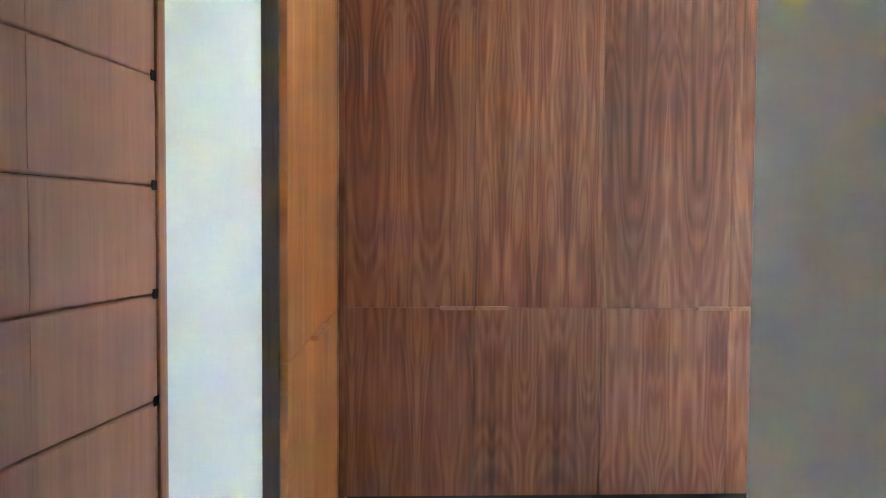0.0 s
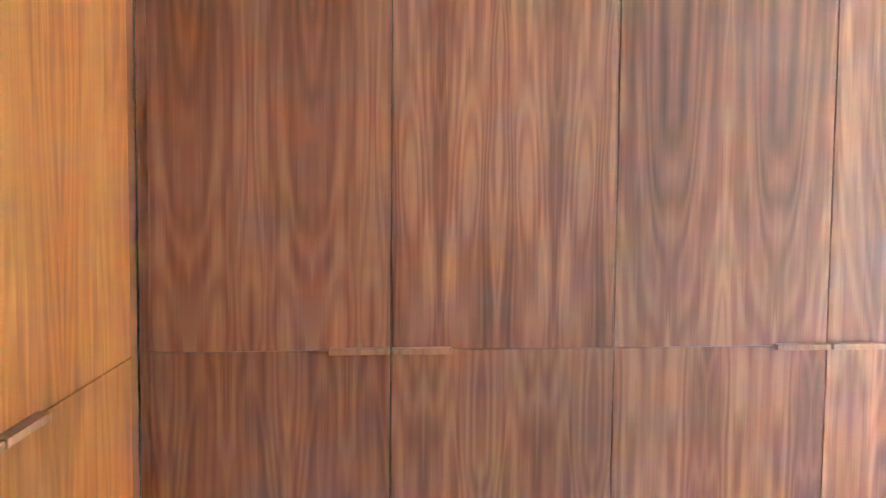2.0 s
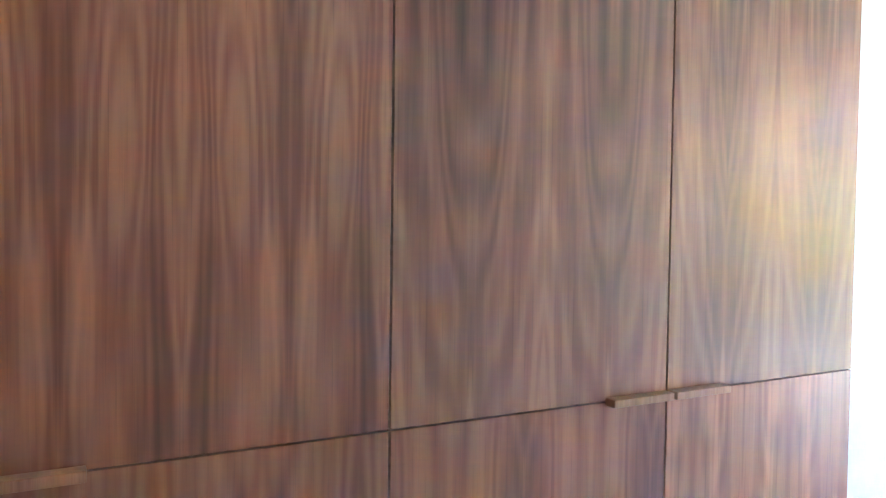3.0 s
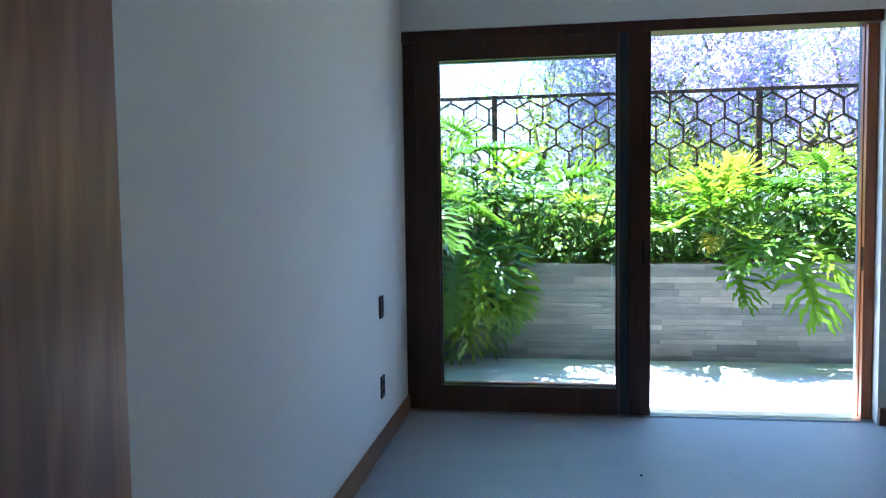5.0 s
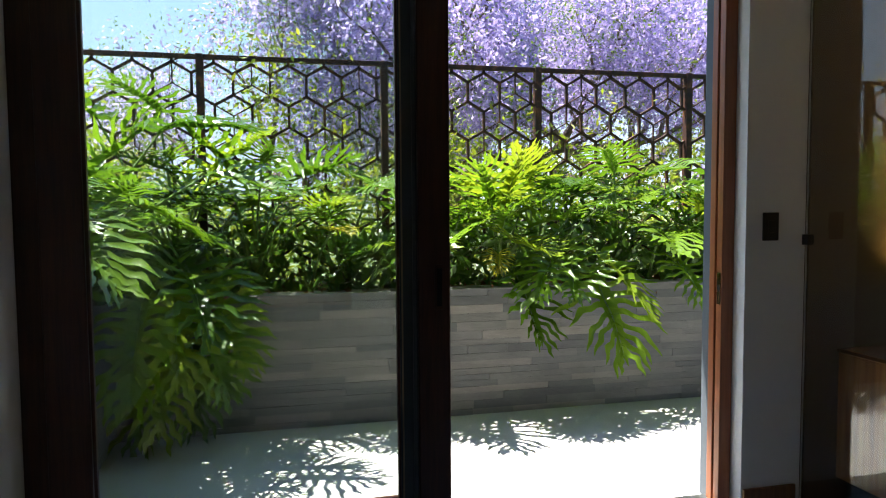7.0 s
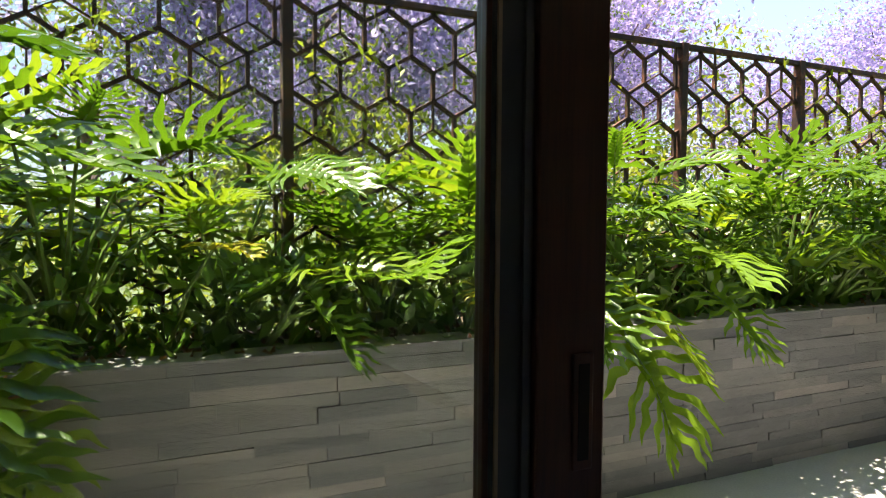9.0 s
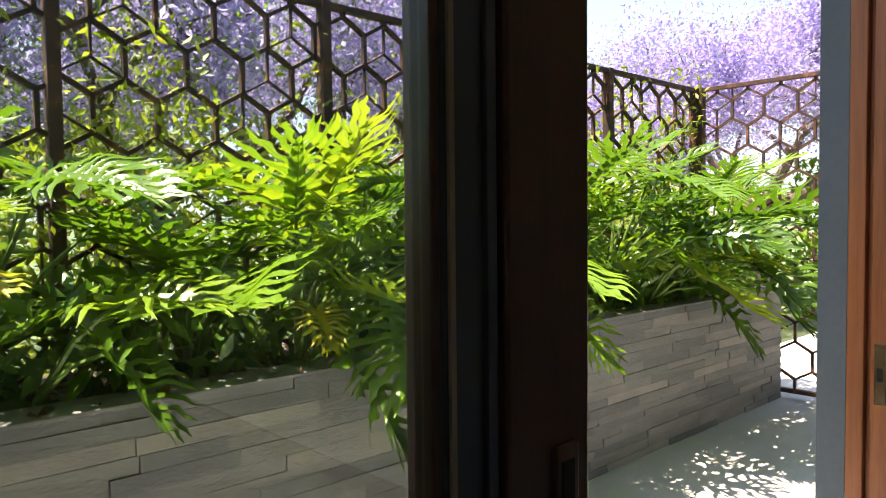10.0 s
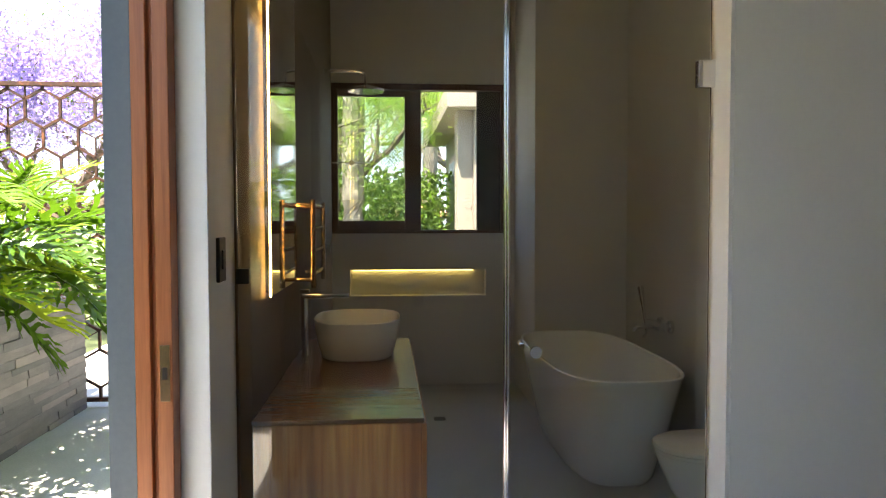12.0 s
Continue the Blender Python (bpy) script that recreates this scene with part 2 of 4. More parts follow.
M_SKY = far_sky()
M_RUST, M_SLATE = rust(), slate()
M_SOIL = plain("soil", (0.09, 0.06, 0.04), 0.95, 0, 0.5, 25)
M_BARK = plain("grey_bark", (0.16, 0.12, 0.09), 0.9, 0, 0.5, 12)
M_PALMBARK = plain("palm_bark", (0.25, 0.21, 0.17), 0.9, 0, 0.45, 6)
M_GREEN = leafy("philodendron_leaf", ((0.0, (0.052, 0.120, 0.013)), (0.45, (0.098, 0.195, 0.017)), (0.8, (0.155, 0.27, 0.022)), (1.0, (0.25, 0.32, 0.028))), 0.27, 0.39)
M_YELLOW = leafy("yellowing_leaf", ((0.0, (0.36, 0.34, 0.02)), (1.0, (0.44, 0.38, 0.03))))
M_DEAD = leafy("dry_leaf", ((0.0, (0.25, 0.10, 0.03)), (1.0, (0.33, 0.15, 0.04))), 0.7, 0.2)
M_STALK = plain("leaf_stalk", (0.12, 0.20, 0.04), 0.45, 0, 0.3)
M_LILAC = leafy("jacaranda_blossom", ((0.0, (0.28, 0.23, 0.49)), (0.5, (0.41, 0.355, 0.64)), (1.0, (0.60, 0.555, 0.80))), 0.7, 0.55, False, (1.2, 1.12, 1.1))
M_FOLIAGE = leafy("feathery_foliage", ((0.0, (0.08, 0.17, 0.025)), (0.6, (0.18, 0.28, 0.045)), (1.0, (0.32, 0.37, 0.07))), 0.6, 0.5, False)
M_CREEPER = leafy("creeper_leaf", ((0.0, (0.10, 0.18, 0.025)), (0.6, (0.21, 0.28, 0.04)), (1.0, (0.36, 0.36, 0.06))), 0.5, 0.45, False)
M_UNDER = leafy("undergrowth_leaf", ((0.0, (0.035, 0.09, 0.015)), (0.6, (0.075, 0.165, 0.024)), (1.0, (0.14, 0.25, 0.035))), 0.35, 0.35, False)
M_LITTER = leafy("dry_litter", ((0.0, (0.16, 0.07, 0.035)), (1.0, (0.30, 0.16, 0.08))), 0.9, 0.1, False)
M_GROUND = plain("garden_soil_and_grass", (0.10, 0.13, 0.05), 0.95, 0, 0.5, 2)
M_CONCRETE = screed("board_marked_concrete", (0.26, 0.215, 0.17), (0.36, 0.30, 0.235), 0.85, (0.26, 0.23, 0.20))
M_ROOF = plain("terracotta_roof", (0.40, 0.17, 0.10), 0.85, 0, 0.3, 8)


# ---- mesh helpers ----
def box_bm(x0, x1, y0, y1, z0, z1, bevel=0.0, segs=2, bm=None):
    """A box, with its edges rounded by bevel, added to bm or alone."""
    one = bmesh.new()
    bmesh.ops.create_cube(one, size=1.0)
    for v in one.verts:
        v.co = Vector((x0 + (v.co.x + 0.5) * (x1 - x0), y0 + (v.co.y + 0.5) * (y1 - y0), z0 + (v.co.z + 0.5) * (z1 - z0)))
    if bevel:
        bmesh.ops.bevel(one, geom=one.edges[:], offset=bevel, segments=segs, affect="EDGES", profile=0.5)
    if bm is None:
        return one
    me = bpy.data.meshes.new("tmp")
    one.to_mesh(me), one.free()
    bm.from_mesh(me)
    bpy.data.meshes.remove(me)
    return bm


def mesh_of(name, bm, material, smooth=False):
    me = bpy.data.meshes.new(name)
    bmesh.ops.recalc_face_normals(bm, faces=bm.faces[:])
    bm.to_mesh(me), bm.free()
    me.materials.append(material)
    if smooth:
        for p in me.polygons:
            p.use_smooth = True
        me.set_sharp_from_angle(angle=radians(40))
    return me


def part(name, bm, material, parent=None, label="", smooth=False):
    ob = new(name, mesh_of(name, bm, material, smooth))
    if parent is not None:
        ob.parent = parent
        ob.matrix_parent_inverse = parent.matrix_world.inverted() if parent.parent is None else Matrix()
    return tagged(ob, label)


def thing(name, x, y, z, label, category, group=""):
    """An empty at a thing's base."""
    e = new(name)
    e.empty_display_size = 0.1
    e.matrix_basis = pose(x, y, z)
    e["label"], e["category"] = label, category
    if group:
        e["group"] = group
    return e


def local(ob, parent):
    """Hang ob under parent; ob's mesh is in the parent's own coordinates."""
    ob.parent = parent
    return ob


def lpart(name, bm, material, parent, label="", smooth=False):
    ob = new(name, mesh_of(name, bm, material, smooth))
    ob.parent = parent
    return tagged(ob, label)


def setting(name, bm, material, label="", smooth=False):
    return tagged(new(name, mesh_of(name, bm, material, smooth)), label, kind="structure")


def tube_bm(points, radius, sides=8, bm=None, cap=True, radii=None):
    """A round tube along points."""
    bm = bm or bmesh.new()
    pts = [Vector(p) for p in points]
    rings = []
    up = Vector((0.13, 0.27, 0.95))
    for i, p in enumerate(pts):
        d = (pts[min(i + 1, len(pts) - 1)] - pts[max(i - 1, 0)]).normalized()
        a = d.cross(up if abs(d.dot(up)) < 0.95 else Vector((1, 0, 0))).normalized()
        b = d.cross(a)
        r = radii[i] if radii else radius
        rings.append([bm.verts.new(p + (a * math.cos(2 * math.pi * k / sides) + b * math.sin(2 * math.pi * k / sides)) * r) for k in range(sides)])
    for q, s in zip(rings, rings[1:]):
        for k in range(sides):
            bm.faces.new((q[k], q[(k + 1) % sides], s[(k + 1) % sides], s[k]))
    if cap:
        bm.faces.new(rings[0][::-1]), bm.faces.new(rings[-1])
    return bm


def loft_bm(sections, close_bottom=True, close_top=True, bm=None):
    bm = bm or bmesh.new()
    rings = [[bm.verts.new(p) for p in s] for s in sections]
    n = len(rings[0])
    for q, s in zip(rings, rings[1:]):
        for k in range(n):
            bm.faces.new((q[k], q[(k + 1) % n], s[(k + 1) % n], s[k]))
    if close_bottom:
        bm.faces.new(rings[0][::-1])
    if close_top:
        bm.faces.new(rings[-1])
    return bm


def oval(cx, cy, z, a, b, n=40, power=2.6):
    out = []
    for k in range(n):
        t = 2 * math.pi * k / n
        c, s = math.cos(t), math.sin(t)
        out.append((cx + a * math.copysign(abs(c) ** (2 / power), c), cy + b * math.copysign(abs(s) ** (2 / power), s), z))
    return out


# ---- the rooms ----
XE, XO = 5.955, 6.19           # east wall: room face, outer face
YN, YS, YT = 3.685, 0.71, 0.565  # north wall; south wall, both faces
XW, CEIL = -0.43, 3.2
DOOR_L, DOOR_R, DOOR_H = 3.685, 0.885, 2.40
YB, XB, YA, XA = -3.10, 3.78, -2.30, 4.45   # bathroom: back wall, west wall, bath alcove wall, its side

setting("floor", box_bm(-1.5, 6.03, -3.3, 3.85, -0.12, 0.0), M_FLOOR, "smooth grey-blue polished screed floor")
setting("ceiling", box_bm(-1.6, 6.19, -3.4, 3.9, CEIL, CEIL + 0.2), M_CEIL)
setting("wall_north", box_bm(-1.5, 6.19, YN, YN + 0.2, 0, CEIL), M_WALL, "plain pale grey painted plaster wall")
setting("wall_west", box_bm(-1.1, XW, 0.82, 1.84, 0, CEIL), M_WHITE, "bright white painted plaster wall")
setting("wall_west_rear", box_bm(-1.3, -0.95, 1.84, YN, 0, CEIL), M_WHITE)
setting("wall_south", box_bm(0.427, 4.49, YT, YS, 0, CEIL), M_WALL, "plain grey painted plaster wall")
setting("wall_hall", box_bm(0.427, 0.57, -1.75, YT, 0, CEIL), M_WALL)
setting("wall_hall_west", box_bm(-1.1, -0.95, -1.75, 0.82, 0, CEIL), M_WALL)
# east wall: stub with the switch, lintel over the sliding door
setting("wall_east", box_bm(XE, XO, YB - 0.2, DOOR_R - 0.005, 0, CEIL), M_WALL, "grey painted wall beside the sliding door")
setting("wall_east_lintel", box_bm(XE, XO, DOOR_R - 0.005, YN, DOOR_H, CEIL), M_WALL)
setting("wall_return", box_bm(XE + 0.001, 6.03, DOOR_R - 0.005, DOOR_R, 0, DOOR_H), M_WHITE, "white painted door reveal")
setting("wall_reveal", box_bm(6.125, XO, DOOR_R - 0.005, 0.93, 0, DOOR_H), M_FACADE, "dark grey-blue outer door reveal")
setting("facade", box_bm(XO, XO + 0.012, -3.3, DOOR_R - 0.005, -0.05, 3.4), M_FACADE, "dark grey-blue painted outer wall")
setting("facade_upper", box_bm(XO, XO + 0.012, DOOR_R - 0.005, 6.5, DOOR_H, 3.4), M_FACADE)
setting("facade_north", box_bm(XO - 0.1, XO + 0.012, YN + 0.2, 6.5, -0.05, DOOR_H), M_FACADE)
# bathroom
WX0, WX1, WZ0, WZ1 = 4.50, 5.945, 1.245, 2.46
b = box_bm(XA - 0.2, WX0, YB - 0.2, YB, 0, CEIL)
box_bm(WX0, XE, YB - 0.2, YB, WZ1, CEIL, bm=b)
NX0, NX1, NZ0, NZ1 = 4.69, 5.80, 0.735, 0.948
box_bm(WX0, XE, YB - 0.2, YB, 0, NZ0, bm=b)
box_bm(WX0, XE, YB - 0.2, YB, NZ1, WZ0, bm=b)
box_bm(WX0, NX0, YB - 0.2, YB, NZ0, NZ1, bm=b)
box_bm(NX1, XE, YB - 0.2, YB, NZ0, NZ1, bm=b)
box_bm(NX0, NX1, YB - 0.2, YB - 0.11, NZ0, NZ1, bm=b)
setting("wall_bathroom_back", b, M_BATH, "grey microcement wall with a lit shelf niche")
setting("wall_bathroom_alcove", box_bm(XB, XA, YB, YA, 0, CEIL), M_BATH, "smooth grey microcement wall behind the bath")
setting("wall_bathroom_west", box_bm(XB - 0.15, XB, YB - 0.2, YT, 0, CEIL), M_BATH, "smooth grey microcement wall")
setting("wall_bathroom_lining", box_bm(XE - 0.012, XE - 0.001, YB, 0.575, 0, CEIL), M_PANEL, "dark brown textured wall panel behind the vanity")
setting("wall_end_trim", box_bm(4.491, 4.502, YT + 0.002, YS - 0.002, 0, CEIL), M_WHITE, "white painted wall end")
setting("wall_hall_back", box_bm(-1.1, 0.57, -1.75, -1.6, 0, CEIL), M_WALL)
# unseen overhang, added and sized to keep direct sun off the room floor
setting("roof", box_bm(-1.7, XO + 0.62, -3.5, 6.5, CEIL + 0.21, CEIL + 0.45), M_FACADE, "flat roof slab, unseen overhang added to keep the sun out")

# skirting
setting("baseboard", box_bm(2.13, 5.99, YN - 0.018, YN, 0, 0.105, 0.003), M_SKIRT, "brown varnished wooden skirting board")
setting("baseboard_stub", box_bm(XE - 0.016, XE, 0.62, DOOR_R - 0.005, 0, 0.105, 0.003), M_SKIRT, "brown varnished wooden skirting board")
setting("baseboard_south", box_bm(0.427, 4.485, YS, YS + 0.016, 0, 0.105, 0.003), M_SKIRT, "brown varnished wooden skirting board")

# ---- wardrobes ----
def wardrobe(name, x0, x1, front, back, facing, seams, split, pairs, material, label, z_top):
    """A floor-to-ceiling wardrobe. facing 'y': front looks to -y, widths along x; 'x': front looks to +x, widths along y."""
    if facing == "y":
        def bx(a0, a1, d0, d1, z0, z1, bev=0.0):
            return box_bm(a0, a1, front + d0, front + d1, z0, z1, bev)
        deep = back - front
    else:
        def bx(a0, a1, d0, d1, z0, z1, bev=0.0):
            return box_bm(front - d1, front - d0, a0, a1, z0, z1, bev)
        deep = front - back
    w = new(name)
    tagged(w, label, "wardrobe")
    lpart("carcass", bx(x0, x1, 0.024, deep, 0.075, z_top), M_EDGE, w, "dark stained walnut carcass")
    lpart("plinth", bx(x0 + 0.01, x1 - 0.01, 0.05, deep, 0.0, 0.074), M_BLACK, w, "black recessed plinth")
    g = 0.0018
    for a0, a1 in zip(seams, seams[1:]):
        d = lpart("door", bx(a0 + g, a1 - g, 0.0, 0.022, 0.08, split - 0.0012, 0.0012), material, w)
        u = lpart("door", bx(a0 + g, a1 - g, 0.0, 0.022, split + 0.0012, z_top - 0.01, 0.0012), material, w)
        for s, sign in ((a0, 1), (a1, -1)):
            if any(abs(s - p) < 0.01 for p in pairs):
                h0, h1 = sorted((s + sign * 0.004, s + sign * 0.160))
                lpart("handle", bx(h0, h1, -0.026, 0.002, split - 0.008, split + 0.008, 0.002), M_LIP, d, "slim light walnut pull lip, caught light put into its colour")
    return w


S0, S1, PW, SPLIT = 0.265, 0.277, 0.615, 0.978
wardrobe("wardrobe", -0.335, 2.11, 3.174, YN, "y", [-0.335, S1] + [S0 + k * PW for k in range(1, 4)], SPLIT, (S1, S0 + 2 * PW), M_WALNUT,
         "tall red-brown walnut veneer wardrobe with slim lip handles", CEIL)
wardrobe("wardrobe", 1.84, 3.174, -0.360, -0.95, "x", [1.848, 2.455, 3.118], SPLIT, (2.455,), M_WALNUT_LIT,
         "tall walnut veneer wardrobe against the wall, orange light painted into its colour", CEIL)
setting("trim_corner", box_bm(-0.3835, -0.362, 3.121, 3.1735, 0.08, CEIL), M_WALNUT, "dark walnut corner filler")
setting("trim", box_bm(-0.3595, -0.3355, 3.180, 3.3, 0, CEIL), M_WALNUT, "dark corner filler between wardrobes")

# ---- entrance door ----
door = thing("plank_door", -0.415, 0.835, 0, "open red-brown door of wide horizontal planks", "door")
door.matrix_basis = pose(-0.360, 0.800, 0, 0, 0, -101)
W, T = 0.95, 0.05
lpart("backing", box_bm(0.0, W, -0.012, 0.012, 0.01, 2.28), M_DARK, door)
lpart("stile", box_bm(0.0, 0.016, -0.025, 0.027, 0.01, 2.28, 0.003), M_JAMB, door, "smooth orange-brown edge stile")
lpart("stile", box_bm(W - 0.05, W, -0.025, 0.027, 0.01, 2.28, 0.003), M_JAMB, door)
z = 0.0069
while z < 2.2:
    for d0, d1 in ((0.008, 0.024), (-0.024, -0.008)):
        b = box_bm(0.017, W - 0.052, d0, d1, z, min(z + 0.141, 2.27), 0.003)
        box_bm(0.030, 0.25, d0 + 0.001, d1 + 0.0006, z + 0.004, z + 0.1375, bm=b)
        lpart("plank", b, M_DOORWOOD, door)
    lpart("notch", box_bm(0.017, 0.028, 0.0235, 0.0255, z - 0.007, z + 0.006), M_DARK, door)
    z += 0.1424
setting("door_frame", box_bm(-0.60, -0.340, 0.808, 0.819, 0, 2.32, 0.002), M_JAMB, "orange-brown hardwood door post")

# ---- sockets and switches ----
def wall_plate(name, m, label, cat, rocker=True):
    """A plate in the xz plane, its face towards -y, at pose m."""
    e = new(name)
    e.matrix_basis = m
    tagged(e, label, cat)
    lpart("plate", box_bm(-0.038, 0.038, -0.010, 0.0, -0.060, 0.060, 0.003), M_BLACK, e)
    if rocker:
        lpart("rocker", box_bm(-0.016, 0.016, -0.015, -0.010, -0.026, 0.026, 0.002), M_BLACK, e)
    else:
        for dz in (-0.02, 0.02):
            lpart("outlet", box_bm(-0.02, 0.02, -0.0125, -0.010, dz - 0.014, dz + 0.014, 0.001), M_DARK, e)
    return e


wall_plate("light_switch", pose(5.272, YN, 0.775), "black light switch on the pale wall", "switch")
wall_plate("wall_socket", pose(5.272, YN, 0.341), "black wall socket low on the pale wall", "socket", False)
wall_plate("light_switch", pose(XE, 0.768, 1.24, 0, 0, -90), "black light switch on the grey wall by the sliding door", "switch")

# ---- sliding door ----
sd = new("door_1")
tagged(sd, "dark red-brown timber sliding glass door, half open", "sliding door", kind="structure")
F0, F1 = 6.03, 6.12
lpart("head", box_bm(F0 - 0.055, F1, DOOR_R, DOOR_L, 2.335, DOOR_H, 0.003), M_FRAME, sd, "dark timber door head")
lpart("jamb", box_bm(F0 - 0.03, F1, 3.595, DOOR_L, 0, 2.335, 0.003), M_FRAME, sd)
b = box_bm(F0, F0 + 0.038, DOOR_R, 0.945, 0, 2.335, 0.003)
box_bm(F0 + 0.038, F0 + 0.052, DOOR_R, 0.925, 0, 2.335, 0.001, bm=b)
box_bm(F0 + 0.052, F1, DOOR_R, 0.945, 0, 2.335, 0.003, bm=b)
j = lpart("jamb", b, M_JAMB, sd, "orange-brown timber jamb with grooves, patio light put into its colour")
b = box_bm(F0 + 0.006, F0 + 0.030, 0.9455, 0.9475, 0.90, 1.04, 0.0005)
lpart("strike_plate", b, M_BRONZE, j, "brass strike plate")
lpart("strike_hole", box_bm(F0 + 0.012, F0 + 0.024, 0.9476, 0.949, 0.955, 0.985), M_DARK, j)
lpart("threshold", box_bm(5.99, F1 + 0.03, DOOR_R, DOOR_L, 0.0, 0.012, 0.002), M_STEEL, sd, "low metal threshold track")


def leaf(x0, x1, y0, y1, handle, wide):
    z0, z1 = 0.014, 2.334
    b = box_bm(x0, x1, y0, y0 + min(wide, 0.125), z0, z1, 0.004)
    if wide > 0.13:
        lpart("stile", box_bm(x0 + 0.010, x1, y0 + 0.126, y0 + wide, z0, z1, 0.003), M_GREYBLUE, sd, "dark grey-blue painted stile")
        lpart("seal", box_bm(x0 + 0.006, x0 + 0.0098, y0 + wide - 0.012, y0 + wide - 0.006, z0, z1), M_SEAL, sd, "thin beige seal strip")
        lpart("seal", box_bm(x0 + 0.004, x0 + 0.0098, y0 + 0.134, y0 + 0.146, z0, z1, 0.001), M_STEELBLUE, sd, "grey-blue metal track strip")
    st = lpart("stile", b, M_FRAME, sd)
    lpart("stile", box_bm(x0, x1, y1 - 0.14, y1, z0, z1, 0.004), M_FRAME, sd)
    lpart("rail", box_bm(x0, x1, y0 + wide, y1 - 0.14, 2.212, z1, 0.004), M_FRAME, sd)
    lpart("rail", box_bm(x0, x1, y0 + wide, y1 - 0.14, z0, 0.178, 0.004), M_FRAME, sd)
    g = lpart("pane", box_bm((x0 + x1) / 2 - 0.003, (x0 + x1) / 2 + 0.003, y0 + wide - 0.005, y1 - 0.135, 0.17, 2.22), M_GLASS, sd, "clear glass pane")
    g.visible_shadow = False
    for ya, yb, za, zb in ((y0 + wide, y0 + wide + 0.010, 0.178, 2.212), (y1 - 0.152, y1 - 0.14, 0.178, 2.212)):
        lpart("bead", box_bm(x0 + 0.012, x1 - 0.012, ya, yb, za, zb, 0.002), M_FRAME, sd)
    if handle:
        b = box_bm(x0 - 0.006, x0 + 0.001, y0 + 0.026, y0 + 0.062, 0.94, 1.115, 0.002)
        lpart("pull", b, M_FRAME, st, "recessed dark metal pull")
        lpart("pull_recess", box_bm(x0 - 0.0075, x0 - 0.005, y0 + 0.034, y0 + 0.054, 0.955, 1.10, 0.001), M_DARK, st)


leaf(5.972, 6.026, 2.172, 3.60, True, 0.196)
leaf(6.050, 6.104, 2.192, 3.62, False, 0.12)

# ---- patio ----
setting("ground", box_bm(-400, 400, -400, 400, -0.6, -0.16), M_GROUND, "garden soil and grass reaching far off")
setting("pavement", box_bm(6.031, 8.6, -7.0, 4.5, -0.159, -0.012), M_PATIO, "sunlit pale concrete patio floor")
ring = bmesh.new()
RIM = [[ring.verts.new((6 + 220 * math.cos(2 * math.pi * k / 72), 220 * math.sin(2 * math.pi * k / 72), h)) for k in range(72)] for h in (-2.0, 100.0)]
for k in range(72):
    ring.faces.new((RIM[0][k], RIM[0][(k + 1) % 72], RIM[1][(k + 1) % 72], RIM[1][k]))
setting("backdrop", ring, M_SKY, "clear pale blue sky above the horizon")
PX, PZ, PY0, PY1 = 7.69, 0.795, -2.62, 5.4
FX = 8.37
b = box_bm(PX + 0.03, PX + 0.16, PY0, 3.72, -0.02, PZ)
box_bm(PX + 0.16, FX + 0.2, PY0, PY0 + 0.12, -0.02, PZ, bm=b)
planter = tagged(new("planter_wall", mesh_of("planter_wall", b, M_SLATE)), "low planter wall clad in grey split-slate strips", "planter", kind="structure")
setting("planter_coping", box_bm(PX - 0.004, PX + 0.17, PY0 - 0.004, 3.72, PZ, PZ + 0.012, 0.003), M_SLATE, "thin grey slate coping")
setting("planter_soil", box_bm(PX + 0.16, FX + 0.25, PY0 + 0.12, PY1, 0.3, PZ - 0.05), M_SOIL, "dark soil with dry leaf litter")
setting("wall_patio_north", box_bm(XO + 0.02, PX + 0.03, 3.725, 3.85, -0.05, 0.78), M_FACADE, "low grey rendered wall of the side planter")
setting("planter_soil_side", box_bm(XO + 0.02, PX + 0.16, 3.85, PY1, 0.3, 0.72), M_SOIL)

# ---- fence of steel hexagons ----
def bar(bm, p, q, half_w, half_d, n):
    """A flat bar from p to q in the plane with normal n."""
    p, q, n = Vector(p), Vector(q), Vector(n)
    d = (q - p).normalized()
    s = d.cross(n) * half_w
    e = n * half_d
    vs = [bm.verts.new(c + a * s + k * e) for c in (p, q) for a in (-1, 1) for k in (-1, 1)]
    for f in ((0, 1, 3, 2), (4, 6, 7, 5), (0, 4, 5, 1), (2, 3, 7, 6), (0, 2, 6, 4), (1, 5, 7, 3)):
        bm.faces.new([vs[i] for i in f])


